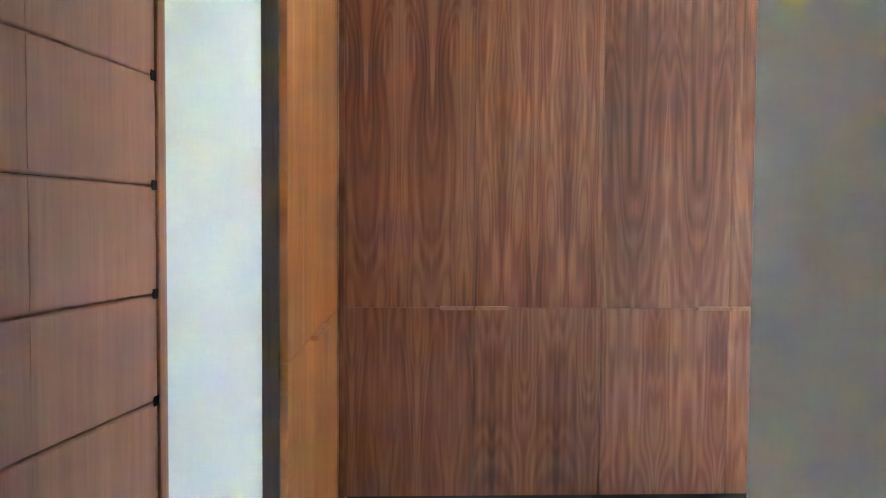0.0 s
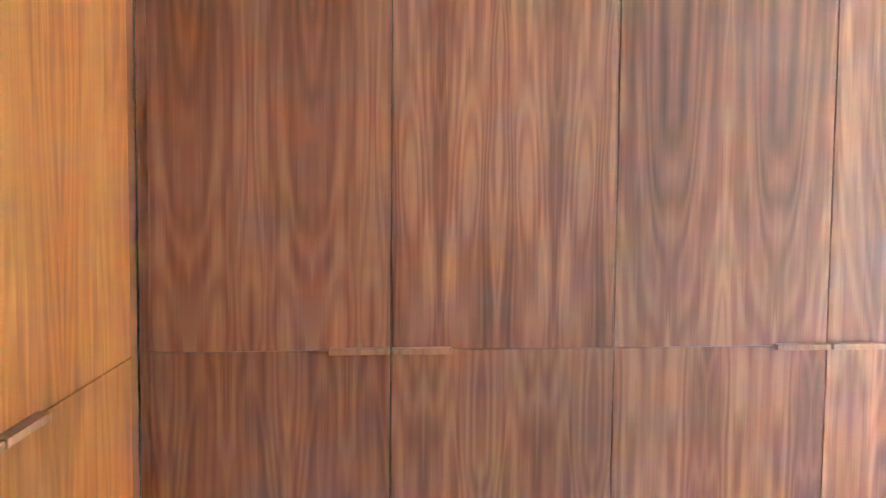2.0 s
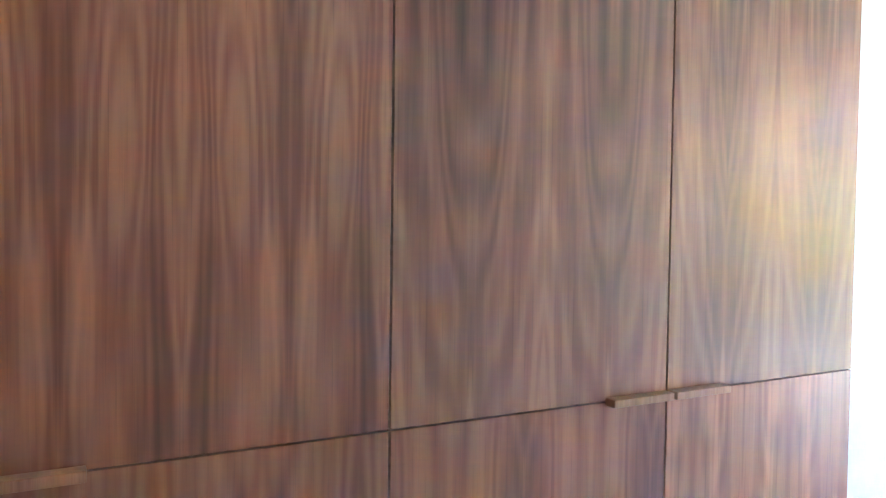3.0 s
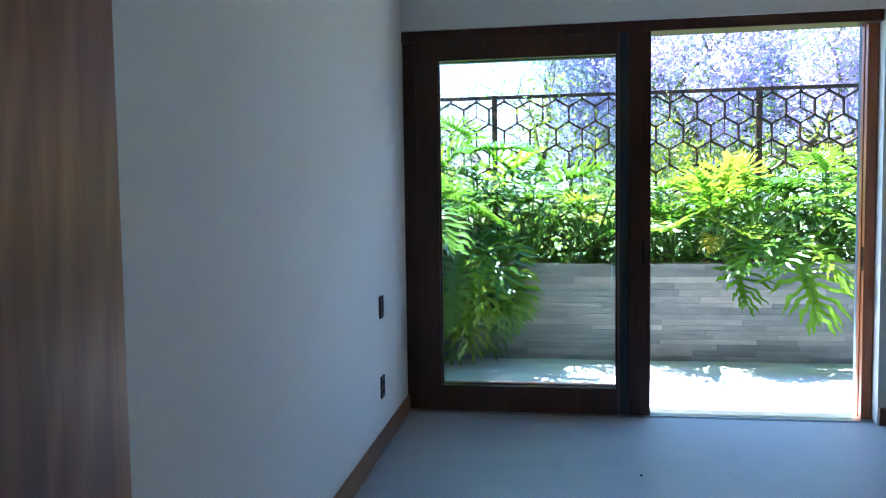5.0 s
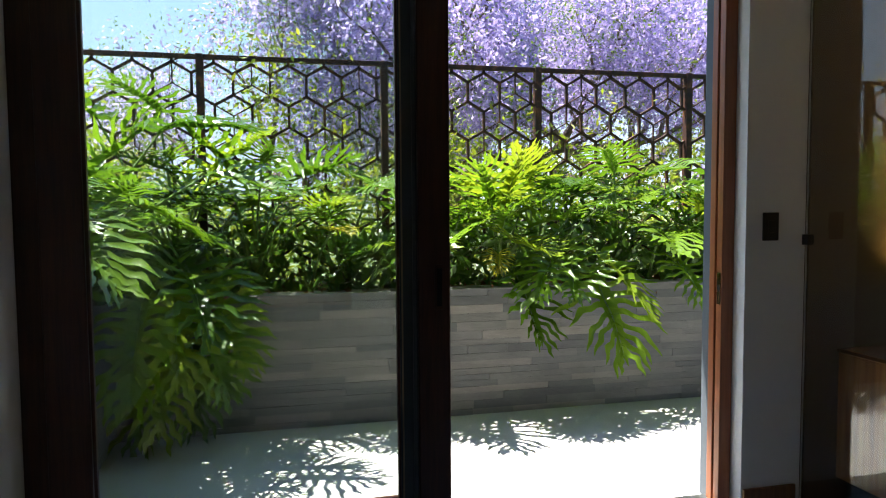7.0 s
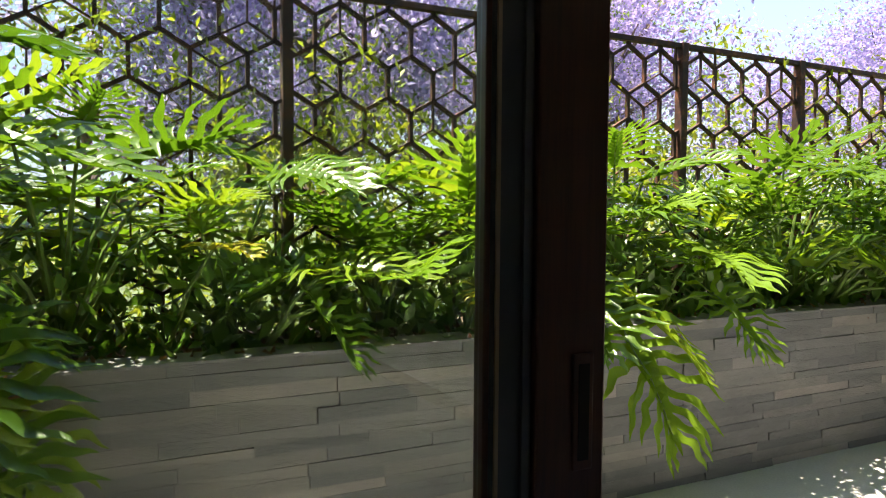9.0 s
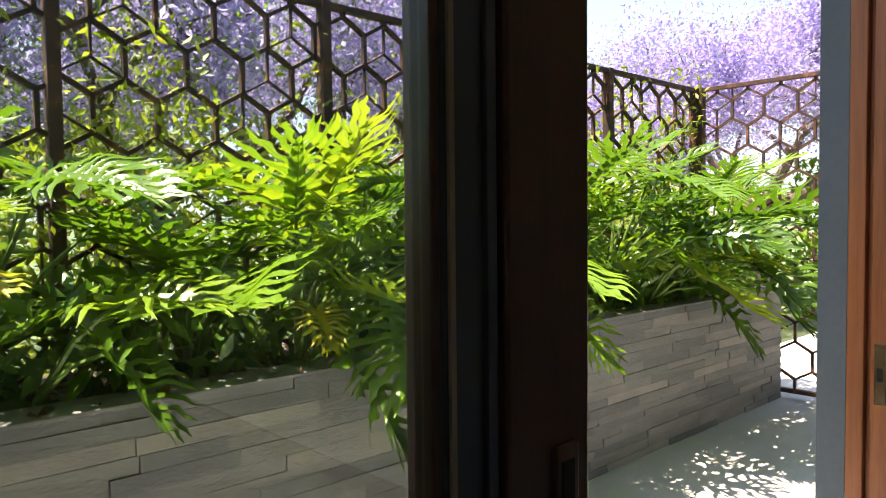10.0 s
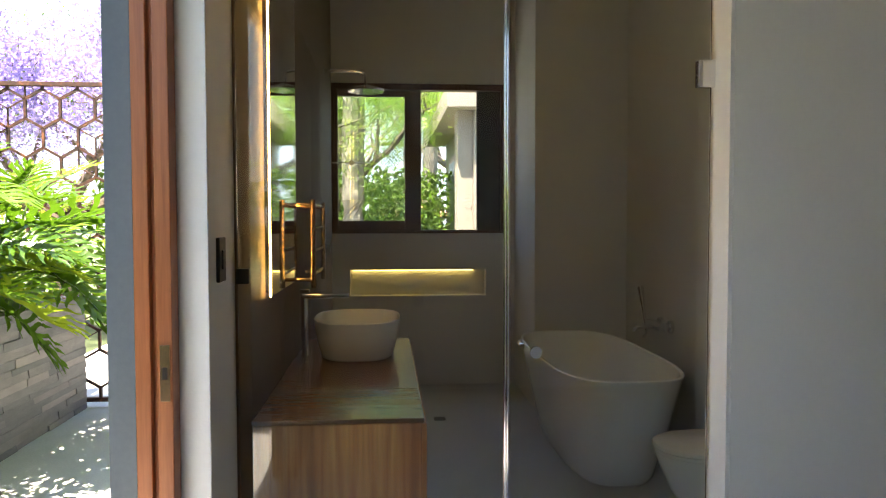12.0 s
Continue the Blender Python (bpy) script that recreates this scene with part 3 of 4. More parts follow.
def hexes(width, z0, z1, seed):
    """A panel of pointy-topped hexagons in the xz plane, cut at its edges; some cells carry thin crossing lines."""
    rnd = random.Random(seed)
    W = 0.2415
    s = W / math.sqrt(3)
    thick = bmesh.new()
    n = (0, 1, 0)

    def put(bm, a, c, hw, hd):
        (x0, y0), (x1, y1) = a, c
        t0, t1 = 0.0, 1.0
        dx, dy = x1 - x0, y1 - y0
        for p, q in ((-dx, x0), (dx, width - x0), (-dy, y0 - z0), (dy, z1 - y0)):
            if abs(p) < 1e-9:
                if q < 0:
                    return
            else:
                r = q / p
                if p < 0:
                    t0 = max(t0, r)
                else:
                    t1 = min(t1, r)
        if t1 - t0 > 0.02:
            bar(bm, (x0 + dx * t0, 0, y0 + dy * t0), (x0 + dx * t1, 0, y0 + dy * t1), hw, hd, n)

    for r in range(int((z1 - z0) / (1.5 * s)) + 3):
        cz = z1 + 0.35 * s - r * 1.5 * s
        for k in range(-1, int(width / W) + 3):
            cx = k * W + (W / 2 if r % 2 else 0) + 0.03
            c = [(cx + s * math.sin(radians(60 * i)), cz + s * math.cos(radians(60 * i))) for i in range(6)]
            for i in range(3):
                put(thick, c[i], c[i + 1], 0.0085, 0.012)
            if (k + 2 * (r % 2) + r) % 3 == 0:
                o = rnd.choice((0, 1))
                for i in (o, o + 2, o + 4):
                    put(thick, (cx, cz), c[i], 0.004, 0.008)
    return thick


def fence(name, p, turn, posts, z0, z1, seed, label):
    f = new(name)
    f.matrix_basis = pose(*p, 0, 0, turn)
    tagged(f, label, "fence")
    for x in posts:
        lpart("post", box_bm(x - 0.024, x + 0.024, -0.03, 0.03, z0 - 0.5, z1 + 0.004, 0.003), M_RUST, f, "rust-streaked square steel post")
    for i, (a, c) in enumerate(zip(posts, posts[1:])):
        thick = hexes(c - a - 0.048, z0, z1 - 0.03, seed + i)
        o = lpart("lattice", thick, M_RUST, f)
        o.location = (a + 0.024, 0, 0)
        lpart("top_rail", box_bm(a + 0.024, c - 0.024, -0.022, 0.022, z1 - 0.03, z1, 0.002), M_RUST, f)
        lpart("bottom_rail", box_bm(a + 0.024, c - 0.024, -0.022, 0.022, z0 - 0.03, z0, 0.002), M_RUST, f)
    return f


fence("steel_fence", (FX, -2.60, 0), 90, [0, 1.19, 2.24, 3.49, 4.64, 5.87, 7.05, 8.23], 0.62, 2.345, 5, "dark rusty steel fence of hexagons behind the planter")
fence("steel_fence", (6.25, -2.64, 0), 0, [0.02, 1.05, 2.08], 0.06, 2.345, 40, "rusty steel fence of hexagons closing the patio")

# ---- bathroom ----
win = new("window_1")
tagged(win, "dark timber sliding window over the bathroom niche, half open", "window", kind="structure")
Y0, Y1 = YB - 0.11, YB - 0.02
lpart("window_frame", box_bm(WX0, WX1, Y0, Y1, WZ1 - 0.05, WZ1, 0.003), M_FRAME, win)
lpart("window_sill", box_bm(WX0, WX1, Y0, Y1 + 0.03, WZ0, WZ0 + 0.028, 0.003), M_FRAME, win)
for x0, x1 in ((WX0, WX0 + 0.06), (WX1 - 0.05, WX1)):
    lpart("window_frame", box_bm(x0, x1, Y0, Y1, WZ0 + 0.028, WZ1 - 0.05, 0.003), M_FRAME, win)
sash = lpart("sash", box_bm(5.22, 5.352, Y0 + 0.01, Y0 + 0.05, WZ0 + 0.028, WZ1 - 0.05, 0.003), M_FRAME, win)
lpart("sash_rail", box_bm(5.352, WX1 - 0.05, Y0 + 0.01, Y0 + 0.05, 2.36, WZ1 - 0.05, 0.003), M_FRAME, win)
lpart("sash_rail", box_bm(5.352, WX1 - 0.05, Y0 + 0.01, Y0 + 0.05, WZ0 + 0.028, 1.35, 0.003), M_FRAME, win)
p = lpart("pane", box_bm(5.352, WX1 - 0.05, Y0 + 0.027, Y0 + 0.032, 1.35, 2.36), M_GLASS, win, "clear glass pane")
p.visible_shadow = False
stay = lpart("window_stay", tube_bm([(5.63, YB + 0.012, 1.815), (5.94, YB + 0.012, 1.815)], 0.005, 8), M_STEEL, win, "thin metal window stay", True)
lpart("knob", tube_bm([(5.78, YB - 0.01, 1.815), (5.78, YB + 0.03, 1.815)], 0.02, 14), M_STEEL, stay, smooth=True)
lpart("shutter", box_bm(4.56, 4.757, Y0 + 0.012, Y0 + 0.04, WZ0 + 0.028, WZ1 - 0.05, 0.002), M_DARK, win, "dark folded blind")

niche_led = tagged(new("niche_lamp", mesh_of("niche_lamp", box_bm(NX0 + 0.1, NX1 - 0.02, YB - 0.10, YB - 0.085, NZ1 - 0.012, NZ1, 0.001), M_LED_LOW)),
                   "warm LED strip in the shelf niche", "light strip")

van = new("vanity")
tagged(van, "warm wood vanity unit with a polished brown top", "vanity")
lpart("body", box_bm(5.392, 5.938, -1.18, 0.412, 0.12, 0.682, 0.003), M_OAK, van)
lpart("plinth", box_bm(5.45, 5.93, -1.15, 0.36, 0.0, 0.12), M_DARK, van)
top_ = Mat("lacquered_top", 0.26, 0, 0.9)
top_.colour(top_.ramp(top_.noise(top_.coords((3, 30, 3)), 2.0, 4), (0.3, (0.19, 0.085, 0.035)), (0.7, (0.25, 0.12, 0.055))))
M_TOP = top_.m
lpart("top", box_bm(5.383, 5.94, -1.20, 0.42, 0.684, 0.70, 0.003), M_TOP, van, "glossy lacquered brown wooden top")
for ya, yb in ((-1.17, -0.66), (-0.655, -0.13), (-0.125, 0.40)):
    lpart("drawer", box_bm(5.374, 5.391, ya, yb, 0.14, 0.675, 0.002), M_OAK, van)

cx, cy = 5.645, -0.74
secs = [oval(cx, cy, 0.701, 0.165, 0.145, 40, 3), oval(cx, cy, 0.712, 0.180, 0.158, 40, 3), oval(cx, cy, 0.80, 0.205, 0.183, 40, 3),
        oval(cx, cy, 0.874, 0.216, 0.194, 40, 3), oval(cx, cy, 0.879, 0.213, 0.191, 40, 3), oval(cx, cy, 0.874, 0.207, 0.185, 40, 3),
        oval(cx, cy, 0.79, 0.190, 0.168, 40, 3), oval(cx, cy, 0.735, 0.12, 0.10, 40, 2.4), oval(cx, cy, 0.728, 0.02, 0.02, 40, 2)]
tagged(new("basin", mesh_of("basin", loft_bm([[(cx + (x - cx) * 0.95, cy + (y - cy) * 1.42, 0.701 + (z_ - 0.701) * 1.04) for x, y, z_ in s_] for s_ in secs]), M_CERAMIC, True)), "white oval ceramic vessel basin on the vanity", "basin")

tap = new("basin_tap")
tagged(tap, "tall chrome basin tap with a flat spout", "tap")
lpart("column", tube_bm([(5.885, -0.62, 0.70), (5.885, -0.62, 1.0)], 0.016, 14), M_CHROME, tap, smooth=True)
lpart("spout", box_bm(5.68, 5.90, -0.638, -0.602, 0.985, 1.008, 0.006), M_CHROME, tap)
lpart("lever", box_bm(5.86, 5.91, -0.63, -0.61, 1.01, 1.03, 0.004), M_CHROME, tap)

mir = new("mirror")
tagged(mir, "tall wall mirror edged with warm LED light", "mirror")
lpart("backing", box_bm(5.926, 5.942, -0.60, 0.11, 1.085, 2.50), M_BLACK, mir)
lpart("mirror_glass", box_bm(5.920, 5.9255, -0.62, 0.124, 1.07, 2.52, 0.001), M_MIRROR, mir, "silvered mirror glass")
lpart("light_strip", box_bm(5.9175, 5.924, 0.1255, 0.1305, 1.07, 2.52, 0.002), M_LED, mir, "glowing warm LED strip")
lpart("light_strip", box_bm(5.9215, 5.9265, -0.6265, -0.6215, 1.07, 2.52, 0.002), M_LED, mir, "glowing warm LED strip")

rail = new("towel_rail")
tagged(rail, "polished bronze ladder towel rail on the wall", "towel rail")
for y in (-0.66, -1.19):
    lpart("upright", tube_bm([(5.8485, y, 1.03), (5.8485, y, 1.445)], 0.0125, 12), M_BRONZE, rail, smooth=True)
for z in (1.094, 1.204, 1.312, 1.42):
    lpart("rung", tube_bm([(5.8485, -1.19, z), (5.8485, -0.66, z)], 0.008, 10), M_BRONZE, rail, smooth=True)
for y, z in ((-0.66, 1.42), (-1.19, 1.42), (-0.66, 1.07), (-1.19, 1.07)):
    lpart("bracket", tube_bm([(5.8485, y, z), (5.943, y, z)], 0.0095, 10), M_BRONZE, rail, smooth=True)

sh = new("shower")
tagged(sh, "chrome rain shower with a round head on a wall arm", "shower")
lpart("arm", tube_bm([(5.943, -2.3, 2.385), (5.70, -2.3, 2.385), (5.655, -2.3, 2.372), (5.642, -2.3, 2.34), (5.642, -2.3, 2.285)], 0.011, 12), M_CHROME, sh, smooth=True)
lpart("head", loft_bm([oval(5.642, -2.3, 2.243, 0.125, 0.125, 32, 2), oval(5.642, -2.3, 2.255, 0.130, 0.130, 32, 2), oval(5.642, -2.3, 2.275, 0.07, 0.07, 32, 2), oval(5.642, -2.3, 2.29, 0.02, 0.02, 32, 2)]), M_CHROME, sh, smooth=True)
lpart("wall_plate", tube_bm([(5.943, -2.3, 2.385), (5.932, -2.3, 2.385)], 0.03, 16), M_CHROME, sh, smooth=True)
lpart("valve", tube_bm([(5.943, -2.35, 1.15), (5.90, -2.35, 1.15)], 0.035, 16), M_CHROME, sh, smooth=True)
lpart("lever", tube_bm([(5.90, -2.35, 1.15), (5.885, -2.35, 1.24)], 0.007, 8), M_CHROME, sh, smooth=True)

drain = new("floor_drain")
tagged(drain, "small dark square floor drain", "drain")
lpart("grate", box_bm(5.11, 5.19, -2.11, -2.03, 0.0, 0.004, 0.001), M_BLACK, drain)

gl = new("glass_screen")
tagged(gl, "frameless glass bathroom screen and door with chrome fittings", "glass screen", kind="structure")
for nm, x0, x1 in (("fixed_pane", 5.152, 5.940), ("glass_door", 4.512, 5.134)):
    o = lpart(nm, box_bm(x0, x1, 0.596, 0.604, 0.012, CEIL - 0.3 if nm == "glass_door" else CEIL - 0.002, 0.001), M_SCREEN, gl, "clear frameless glass")
    o.visible_shadow = False
lpart("channel", box_bm(5.1345, 5.1435, 0.585, 0.615, 0.0, CEIL, 0.002), M_CHROME, gl, "polished chrome upright")
lpart("channel", box_bm(5.1445, 5.1515, 0.588, 0.612, 0.0, CEIL, 0.002), M_CHROME, gl, "polished chrome upright")
for z in (0.32, 1.79):
    lpart("hinge", box_bm(4.503, 4.556, 0.584, 0.616, z - 0.042, z + 0.042, 0.003), M_CHROME, gl, "chrome glass hinge")
lpart("knob", tube_bm([(5.06, 0.604, 0.95), (5.06, 0.622, 0.95), (5.06, 0.632, 0.95), (5.06, 0.645, 0.95)], 0.014, 14, radii=[0.010, 0.010, 0.018, 0.018]), M_CHROME, gl, "round chrome door knob", True)
lpart("clamp", box_bm(5.905, 5.9425, 0.582, 0.618, 1.16, 1.205, 0.003), M_BLACK, gl, "black glass clamp")

bath = new("bathtub")
tagged(bath, "white freestanding oval bathtub on the grey floor", "bathtub")
cx, cy = 4.31, -1.355
secs = [oval(cx, cy, 0.0, 0.215, 0.60, 56, 3.2), oval(cx, cy, 0.03, 0.235, 0.625, 56, 3.2), oval(cx, cy, 0.30, 0.29, 0.72, 56, 3.4), oval(cx, cy, 0.56, 0.335, 0.80, 56, 3.6),
        oval(cx, cy, 0.575, 0.340, 0.805, 56, 3.6), oval(cx, cy, 0.581, 0.335, 0.80, 56, 3.6), oval(cx, cy, 0.576, 0.322, 0.787, 56, 3.6),
        oval(cx, cy, 0.35, 0.275, 0.70, 56, 3.2), oval(cx, cy, 0.16, 0.21, 0.58, 56, 3), oval(cx, cy, 0.14, 0.10, 0.40, 56, 2.5)]
lpart("tub", loft_bm(secs), M_CERAMIC, bath, smooth=True)
lpart("overflow", tube_bm([(4.627, -1.825, 0.567), (4.651, -1.80, 0.560), (4.655, -1.715, 0.556), (4.631, -1.69, 0.562)], 0.017, 12), M_CHROME, bath, "chrome overflow fitting on the rim", True)

bt = new("bath_tap")
tagged(bt, "chrome wall bath mixer with a hand shower", "tap")
lpart("mixer", tube_bm([(3.85, -1.66, 0.70), (3.85, -1.42, 0.70)], 0.028, 14), M_CHROME, bt, smooth=True)
for y in (-1.62, -1.46):
    lpart("flange", tube_bm([(3.781, y, 0.70), (3.80, y, 0.70), (3.802, y, 0.70), (3.85, y, 0.70)], 0.02, 12, radii=[0.042, 0.040, 0.02, 0.02]), M_CHROME, bt, smooth=True)
lpart("spout", tube_bm([(3.85, -1.54, 0.69), (3.97, -1.54, 0.69), (3.99, -1.54, 0.665)], 0.012, 10), M_CHROME, bt, smooth=True)
lpart("hand_shower", tube_bm([(3.84, -1.72, 0.62), (3.83, -1.82, 0.78), (3.82, -1.9, 0.90)], 0.012, 10, radii=[0.008, 0.012, 0.024]), M_CHROME, bt, smooth=True)
lpart("hose", tube_bm([(3.85, -1.64, 0.68), (3.87, -1.70, 0.60), (3.85, -1.76, 0.60), (3.84, -1.72, 0.64)], 0.006, 8), M_CHROME, bt, smooth=True)

wc = new("toilet")
tagged(wc, "white wall-hung toilet with a closed lid", "toilet")
cx, cy = 4.115, -0.12
lpart("bowl", loft_bm([oval(cx - 0.06, cy, 0.10, 0.18, 0.11, 36, 2.4), oval(cx - 0.03, cy, 0.22, 0.24, 0.155, 36, 2.4), oval(cx, cy, 0.37, 0.272, 0.178, 36, 2.5), oval(cx, cy, 0.385, 0.275, 0.18, 36, 2.5)]), M_CERAMIC, wc, smooth=True)
lpart("seat", loft_bm([oval(cx, cy, 0.387, 0.276, 0.181, 36, 2.5), oval(cx, cy, 0.402, 0.280, 0.184, 36, 2.5)]), M_CERAMIC, wc, smooth=True)
lpart("lid", loft_bm([oval(cx, cy, 0.405, 0.280, 0.184, 36, 2.5), oval(cx, cy, 0.418, 0.278, 0.182, 36, 2.5), oval(cx, cy, 0.425, 0.262, 0.168, 36, 2.5)]), M_CERAMIC, wc, smooth=True)
lpart("wall_mount", box_bm(3.781, 3.86, cy - 0.15, cy + 0.15, 0.13, 0.40, 0.02), M_CERAMIC, wc)


# ---- foliage ----
def lobed_leaf(seed, lobes=9, length=0.6, droop=0.5):
    """A deep-cut leaf along +x: a web along the midrib, wavy fingers with side teeth, cupped about the midrib, drooping at tip and finger ends."""
    rnd = random.Random(seed)
    bm = bmesh.new()
    cup = rnd.uniform(0.30, 0.55)
    phase = rnd.uniform(0, 6.28)

    def lift(x, y):
        a = abs(y)
        return -droop * 0.8 * max(0, x) ** 2 - 2.1 * droop * a * a + cup * a + 0.010 * math.sin(19 * x + 23 * y + phase)

    def strip(pts, left, right, fold):
        """A blade along pts (x, y) with its own half-width on each side."""
        prev = None
        for i, ((x, y), wl, wr) in enumerate(zip(pts, left, right)):
            a, c = pts[max(i - 1, 0)], pts[min(i + 1, len(pts) - 1)]
            dx, dy = c[0] - a[0], c[1] - a[1]
            n = math.hypot(dx, dy) or 1
            px, py = -dy / n, dx / n
            row = [bm.verts.new((x + px * wl, y + py * wl, lift(x + px * wl, y + py * wl) + fold * wl)), bm.verts.new((x, y, lift(x, y) - fold * 0.6 * (wl + wr) * 0.5)),
                   bm.verts.new((x - px * wr, y - py * wr, lift(x - px * wr, y - py * wr) + fold * wr))]
            if prev:
                for k in range(2):
                    bm.faces.new((prev[k], prev[k + 1], row[k + 1], row[k]))
            prev = row

    web = [0.035, 0.075, 0.085, 0.080, 0.066, 0.050, 0.034, 0.003]
    strip([(length * t, 0.0) for t in (-0.03, 0.06, 0.2, 0.4, 0.58, 0.74, 0.88, 1.0)], [w * length for w in web], [w * length for w in web], 0.15)
    n = 11
    for side in (-1, 1):
        for k in range(lobes):
            t = k / (lobes - 1)
            x0 = length * (0.0 + 0.86 * t)
            reach = length * (0.20 + 0.42 * math.sin(math.pi * (0.30 + 0.62 * t)) ** 1.2) * rnd.uniform(0.88, 1.08)
            ang = radians(138 - 104 * t ** 0.72 + rnd.uniform(-5, 5))
            bend = radians(-30 + rnd.uniform(-10, 10))
            pts, x, y = [], x0, side * 0.004
            for i in range(n + 1):
                pts.append((x, y))
                a = ang + bend * i / n
                x, y = x + math.cos(a) * reach / n, y + side * math.sin(a) * reach / n
            w = length * rnd.uniform(0.034, 0.044) * (1.12 - 0.35 * t)
            teeth, off = rnd.uniform(1.6, 2.5), rnd.uniform(0, 6.28)
            halves = []
            for sd_ in (0, 3.1):
                hw = []
                for i in range(n + 1):
                    q = i / n
                    body = (1.15 - 0.45 * math.sin(math.pi * min(1, q * 1.6))) if q < 0.5 else 0.92
                    tooth = 1 + 0.55 * math.sin(teeth * 6.28 * q + off + sd_) * min(1, 3 * q)
                    end = min(1.0, (1 - q) / 0.34) ** 0.8
                    hw.append(max(0.0012, w * body * tooth * end))
                halves.append(hw)
            strip(pts, halves[0], halves[1], 0.22)
    web_faces = len(bm.faces)
    rib = [Vector((length * t, 0, lift(length * t, 0) + 0.0005)) for t in (-0.04, 0.12, 0.3, 0.5, 0.7, 0.9)]
    tube_bm(rib, 0.004, 5, bm, False, [0.0065, 0.006, 0.005, 0.004, 0.003, 0.0015])
    for i, f in enumerate(bm.faces):
        f.material_index = 0 if i < web_faces else 1
    return bm


LEAVES = [lobed_leaf(s, 9 + s % 3, 0.52 + 0.04 * (s % 4), 0.16 + 0.22 * (s % 3)) for s in range(8)]
LEAVES = [mesh_of("leaf", b_, M_GREEN, True) for b_ in LEAVES]
for me_ in LEAVES:
    me_.materials.append(M_STALK)


def tinted(me, material):
    c = me.copy()
    c.materials[0] = material
    return c


YELLOW, DEAD = tinted(LEAVES[2], M_YELLOW), tinted(LEAVES[4], M_DEAD)


def blade(parent, rnd, base, az, up, reach, size, pitch, mesh):
    """One leaf on its stalk: from base, in the direction az (radians), rising by up (radians)."""
    d = Vector((math.cos(az), math.sin(az), 0))
    tip = base + d * reach * math.cos(up) + Vector((0, 0, reach * math.sin(up)))
    mid = base.lerp(tip, 0.5) + Vector((0, 0, reach * 0.10))
    lpart("stalk", tube_bm([base, mid, tip], 0.008, 5, radii=[0.012, 0.009, 0.006]), M_STALK, parent)
    o = new("leaf", mesh)
    o.parent = parent
    o.matrix_basis = Matrix.LocRotScale(tip, Euler((rnd.uniform(-0.35, 0.35), -pitch, az)), Vector((size,) * 3))
    return o


def philodendron(x, y, z, n, seed, spread=1.0, low=0.0, label="large green split-leaf philodendron in the planter"):
    rnd = random.Random(seed)
    e = thing("philodendron", x, y, z, label, "plant", "plants in the planter")
    lpart("trunk", tube_bm([(0, 0, -0.06), (0.02, 0.01, 0.08), (0.0, 0.03, 0.2)], 0.04, 8, radii=[0.05, 0.045, 0.03]), M_BARK, e)
    n = int(n * 1.15)
    for k in range(n):
        t = (k + 0.5) / n
        az = k * 2.39996 + rnd.uniform(-0.3, 0.3)
        up = radians(84 - 46 * t - low * 45 * t) + rnd.uniform(-0.12, 0.12)
        reach = (0.40 + 0.36 * rnd.random()) * spread * (1.0 if math.cos(az) < 0.2 else 0.7)
        pitch = radians(rnd.uniform(28, 66) - 58 * t - low * 22)
        blade(e, rnd, Vector((rnd.uniform(-.03, .03), rnd.uniform(-.03, .03), 0.12)), az, up, reach, rnd.uniform(0.50, 0.86), pitch, rnd.choice(LEAVES))
    return e


PLANTS = ((7.98, 4.35, 15, 1.3, 0.2), (7.76, 3.86, 16, 1.1, 0.8), (8.06, 3.40, 17, 1.55, 0.1), (8.0, 2.95, 13, 1.2, 0.1), (8.12, 2.35, 11, 1.0, 0.0), (8.0, 1.72, 11, 0.8, 0.1),
          (8.08, 1.02, 13, 1.15, 0.0), (8.1, 0.40, 13, 1.05, 0.0), (8.02, -0.25, 15, 1.05, 0.1), (8.02, -0.85, 16, 1.15, 0.2), (7.98, -1.45, 18, 1.15, 0.3), (7.98, -2.05, 18, 1.15, 0.4),
          # side corner plants: extra ones and wider spread added to shade the patio
          (7.35, 4.02, 18, 1.3, 0.4), (6.85, 4.05, 16, 1.25, 0.3), (7.05, 4.45, 14, 1.5, 0.0), (7.58, 3.96, 18, 1.45, 0.3))
for i, (x, y, n, s, lo) in enumerate(PLANTS):
    philodendron(x, y, 0.70, n, 100 + i, s, lo)
# leaves that hang far over the wall
rnd = random.Random(9)
e = thing("philodendron", 7.86, 0.86, 0.78, "bright green philodendron leaves hanging over the slate wall", "plant", "plants in the planter")
for az, up, reach, size, pitch in ((188, 12, 0.30, 1.0, -44), (207, 22, 0.34, 0.9, -34), (160, 26, 0.32, 0.85, -26), (140, 30, 0.36, 0.8, -20)):
    blade(e, rnd, Vector((0, 0, 0.05)), radians(az), radians(up), reach, size, radians(pitch), rnd.choice(LEAVES))
e = thing("philodendron", 7.78, 3.42, 0.76, "drooping philodendron with one dry brown leaf", "plant", "plants in the planter")
for az, up, reach, size, pitch in ((190, 8, 0.34, 1.0, -46), (215, -10, 0.34, 1.0, -55), (170, 12, 0.42, 1.05, -42), (235, 10, 0.30, 0.8, -55), (200, 30, 0.45, 1.0, -35), (180, -25, 0.36, 0.9, -66), (205, -35, 0.42, 0.8, -74), (228, -30, 0.40, 0.75, -78), (160, -40, 0.45, 0.85, -80), (250, 5, 0.28, 0.6, -60)):
    blade(e, rnd, Vector((0, 0, 0.04)), radians(az), radians(up), reach, size, radians(pitch), rnd.choice(LEAVES))
blade(e, rnd, Vector((-0.02, -0.08, 0.02)), radians(225), radians(-10), 0.26, 0.55, radians(-80), DEAD)
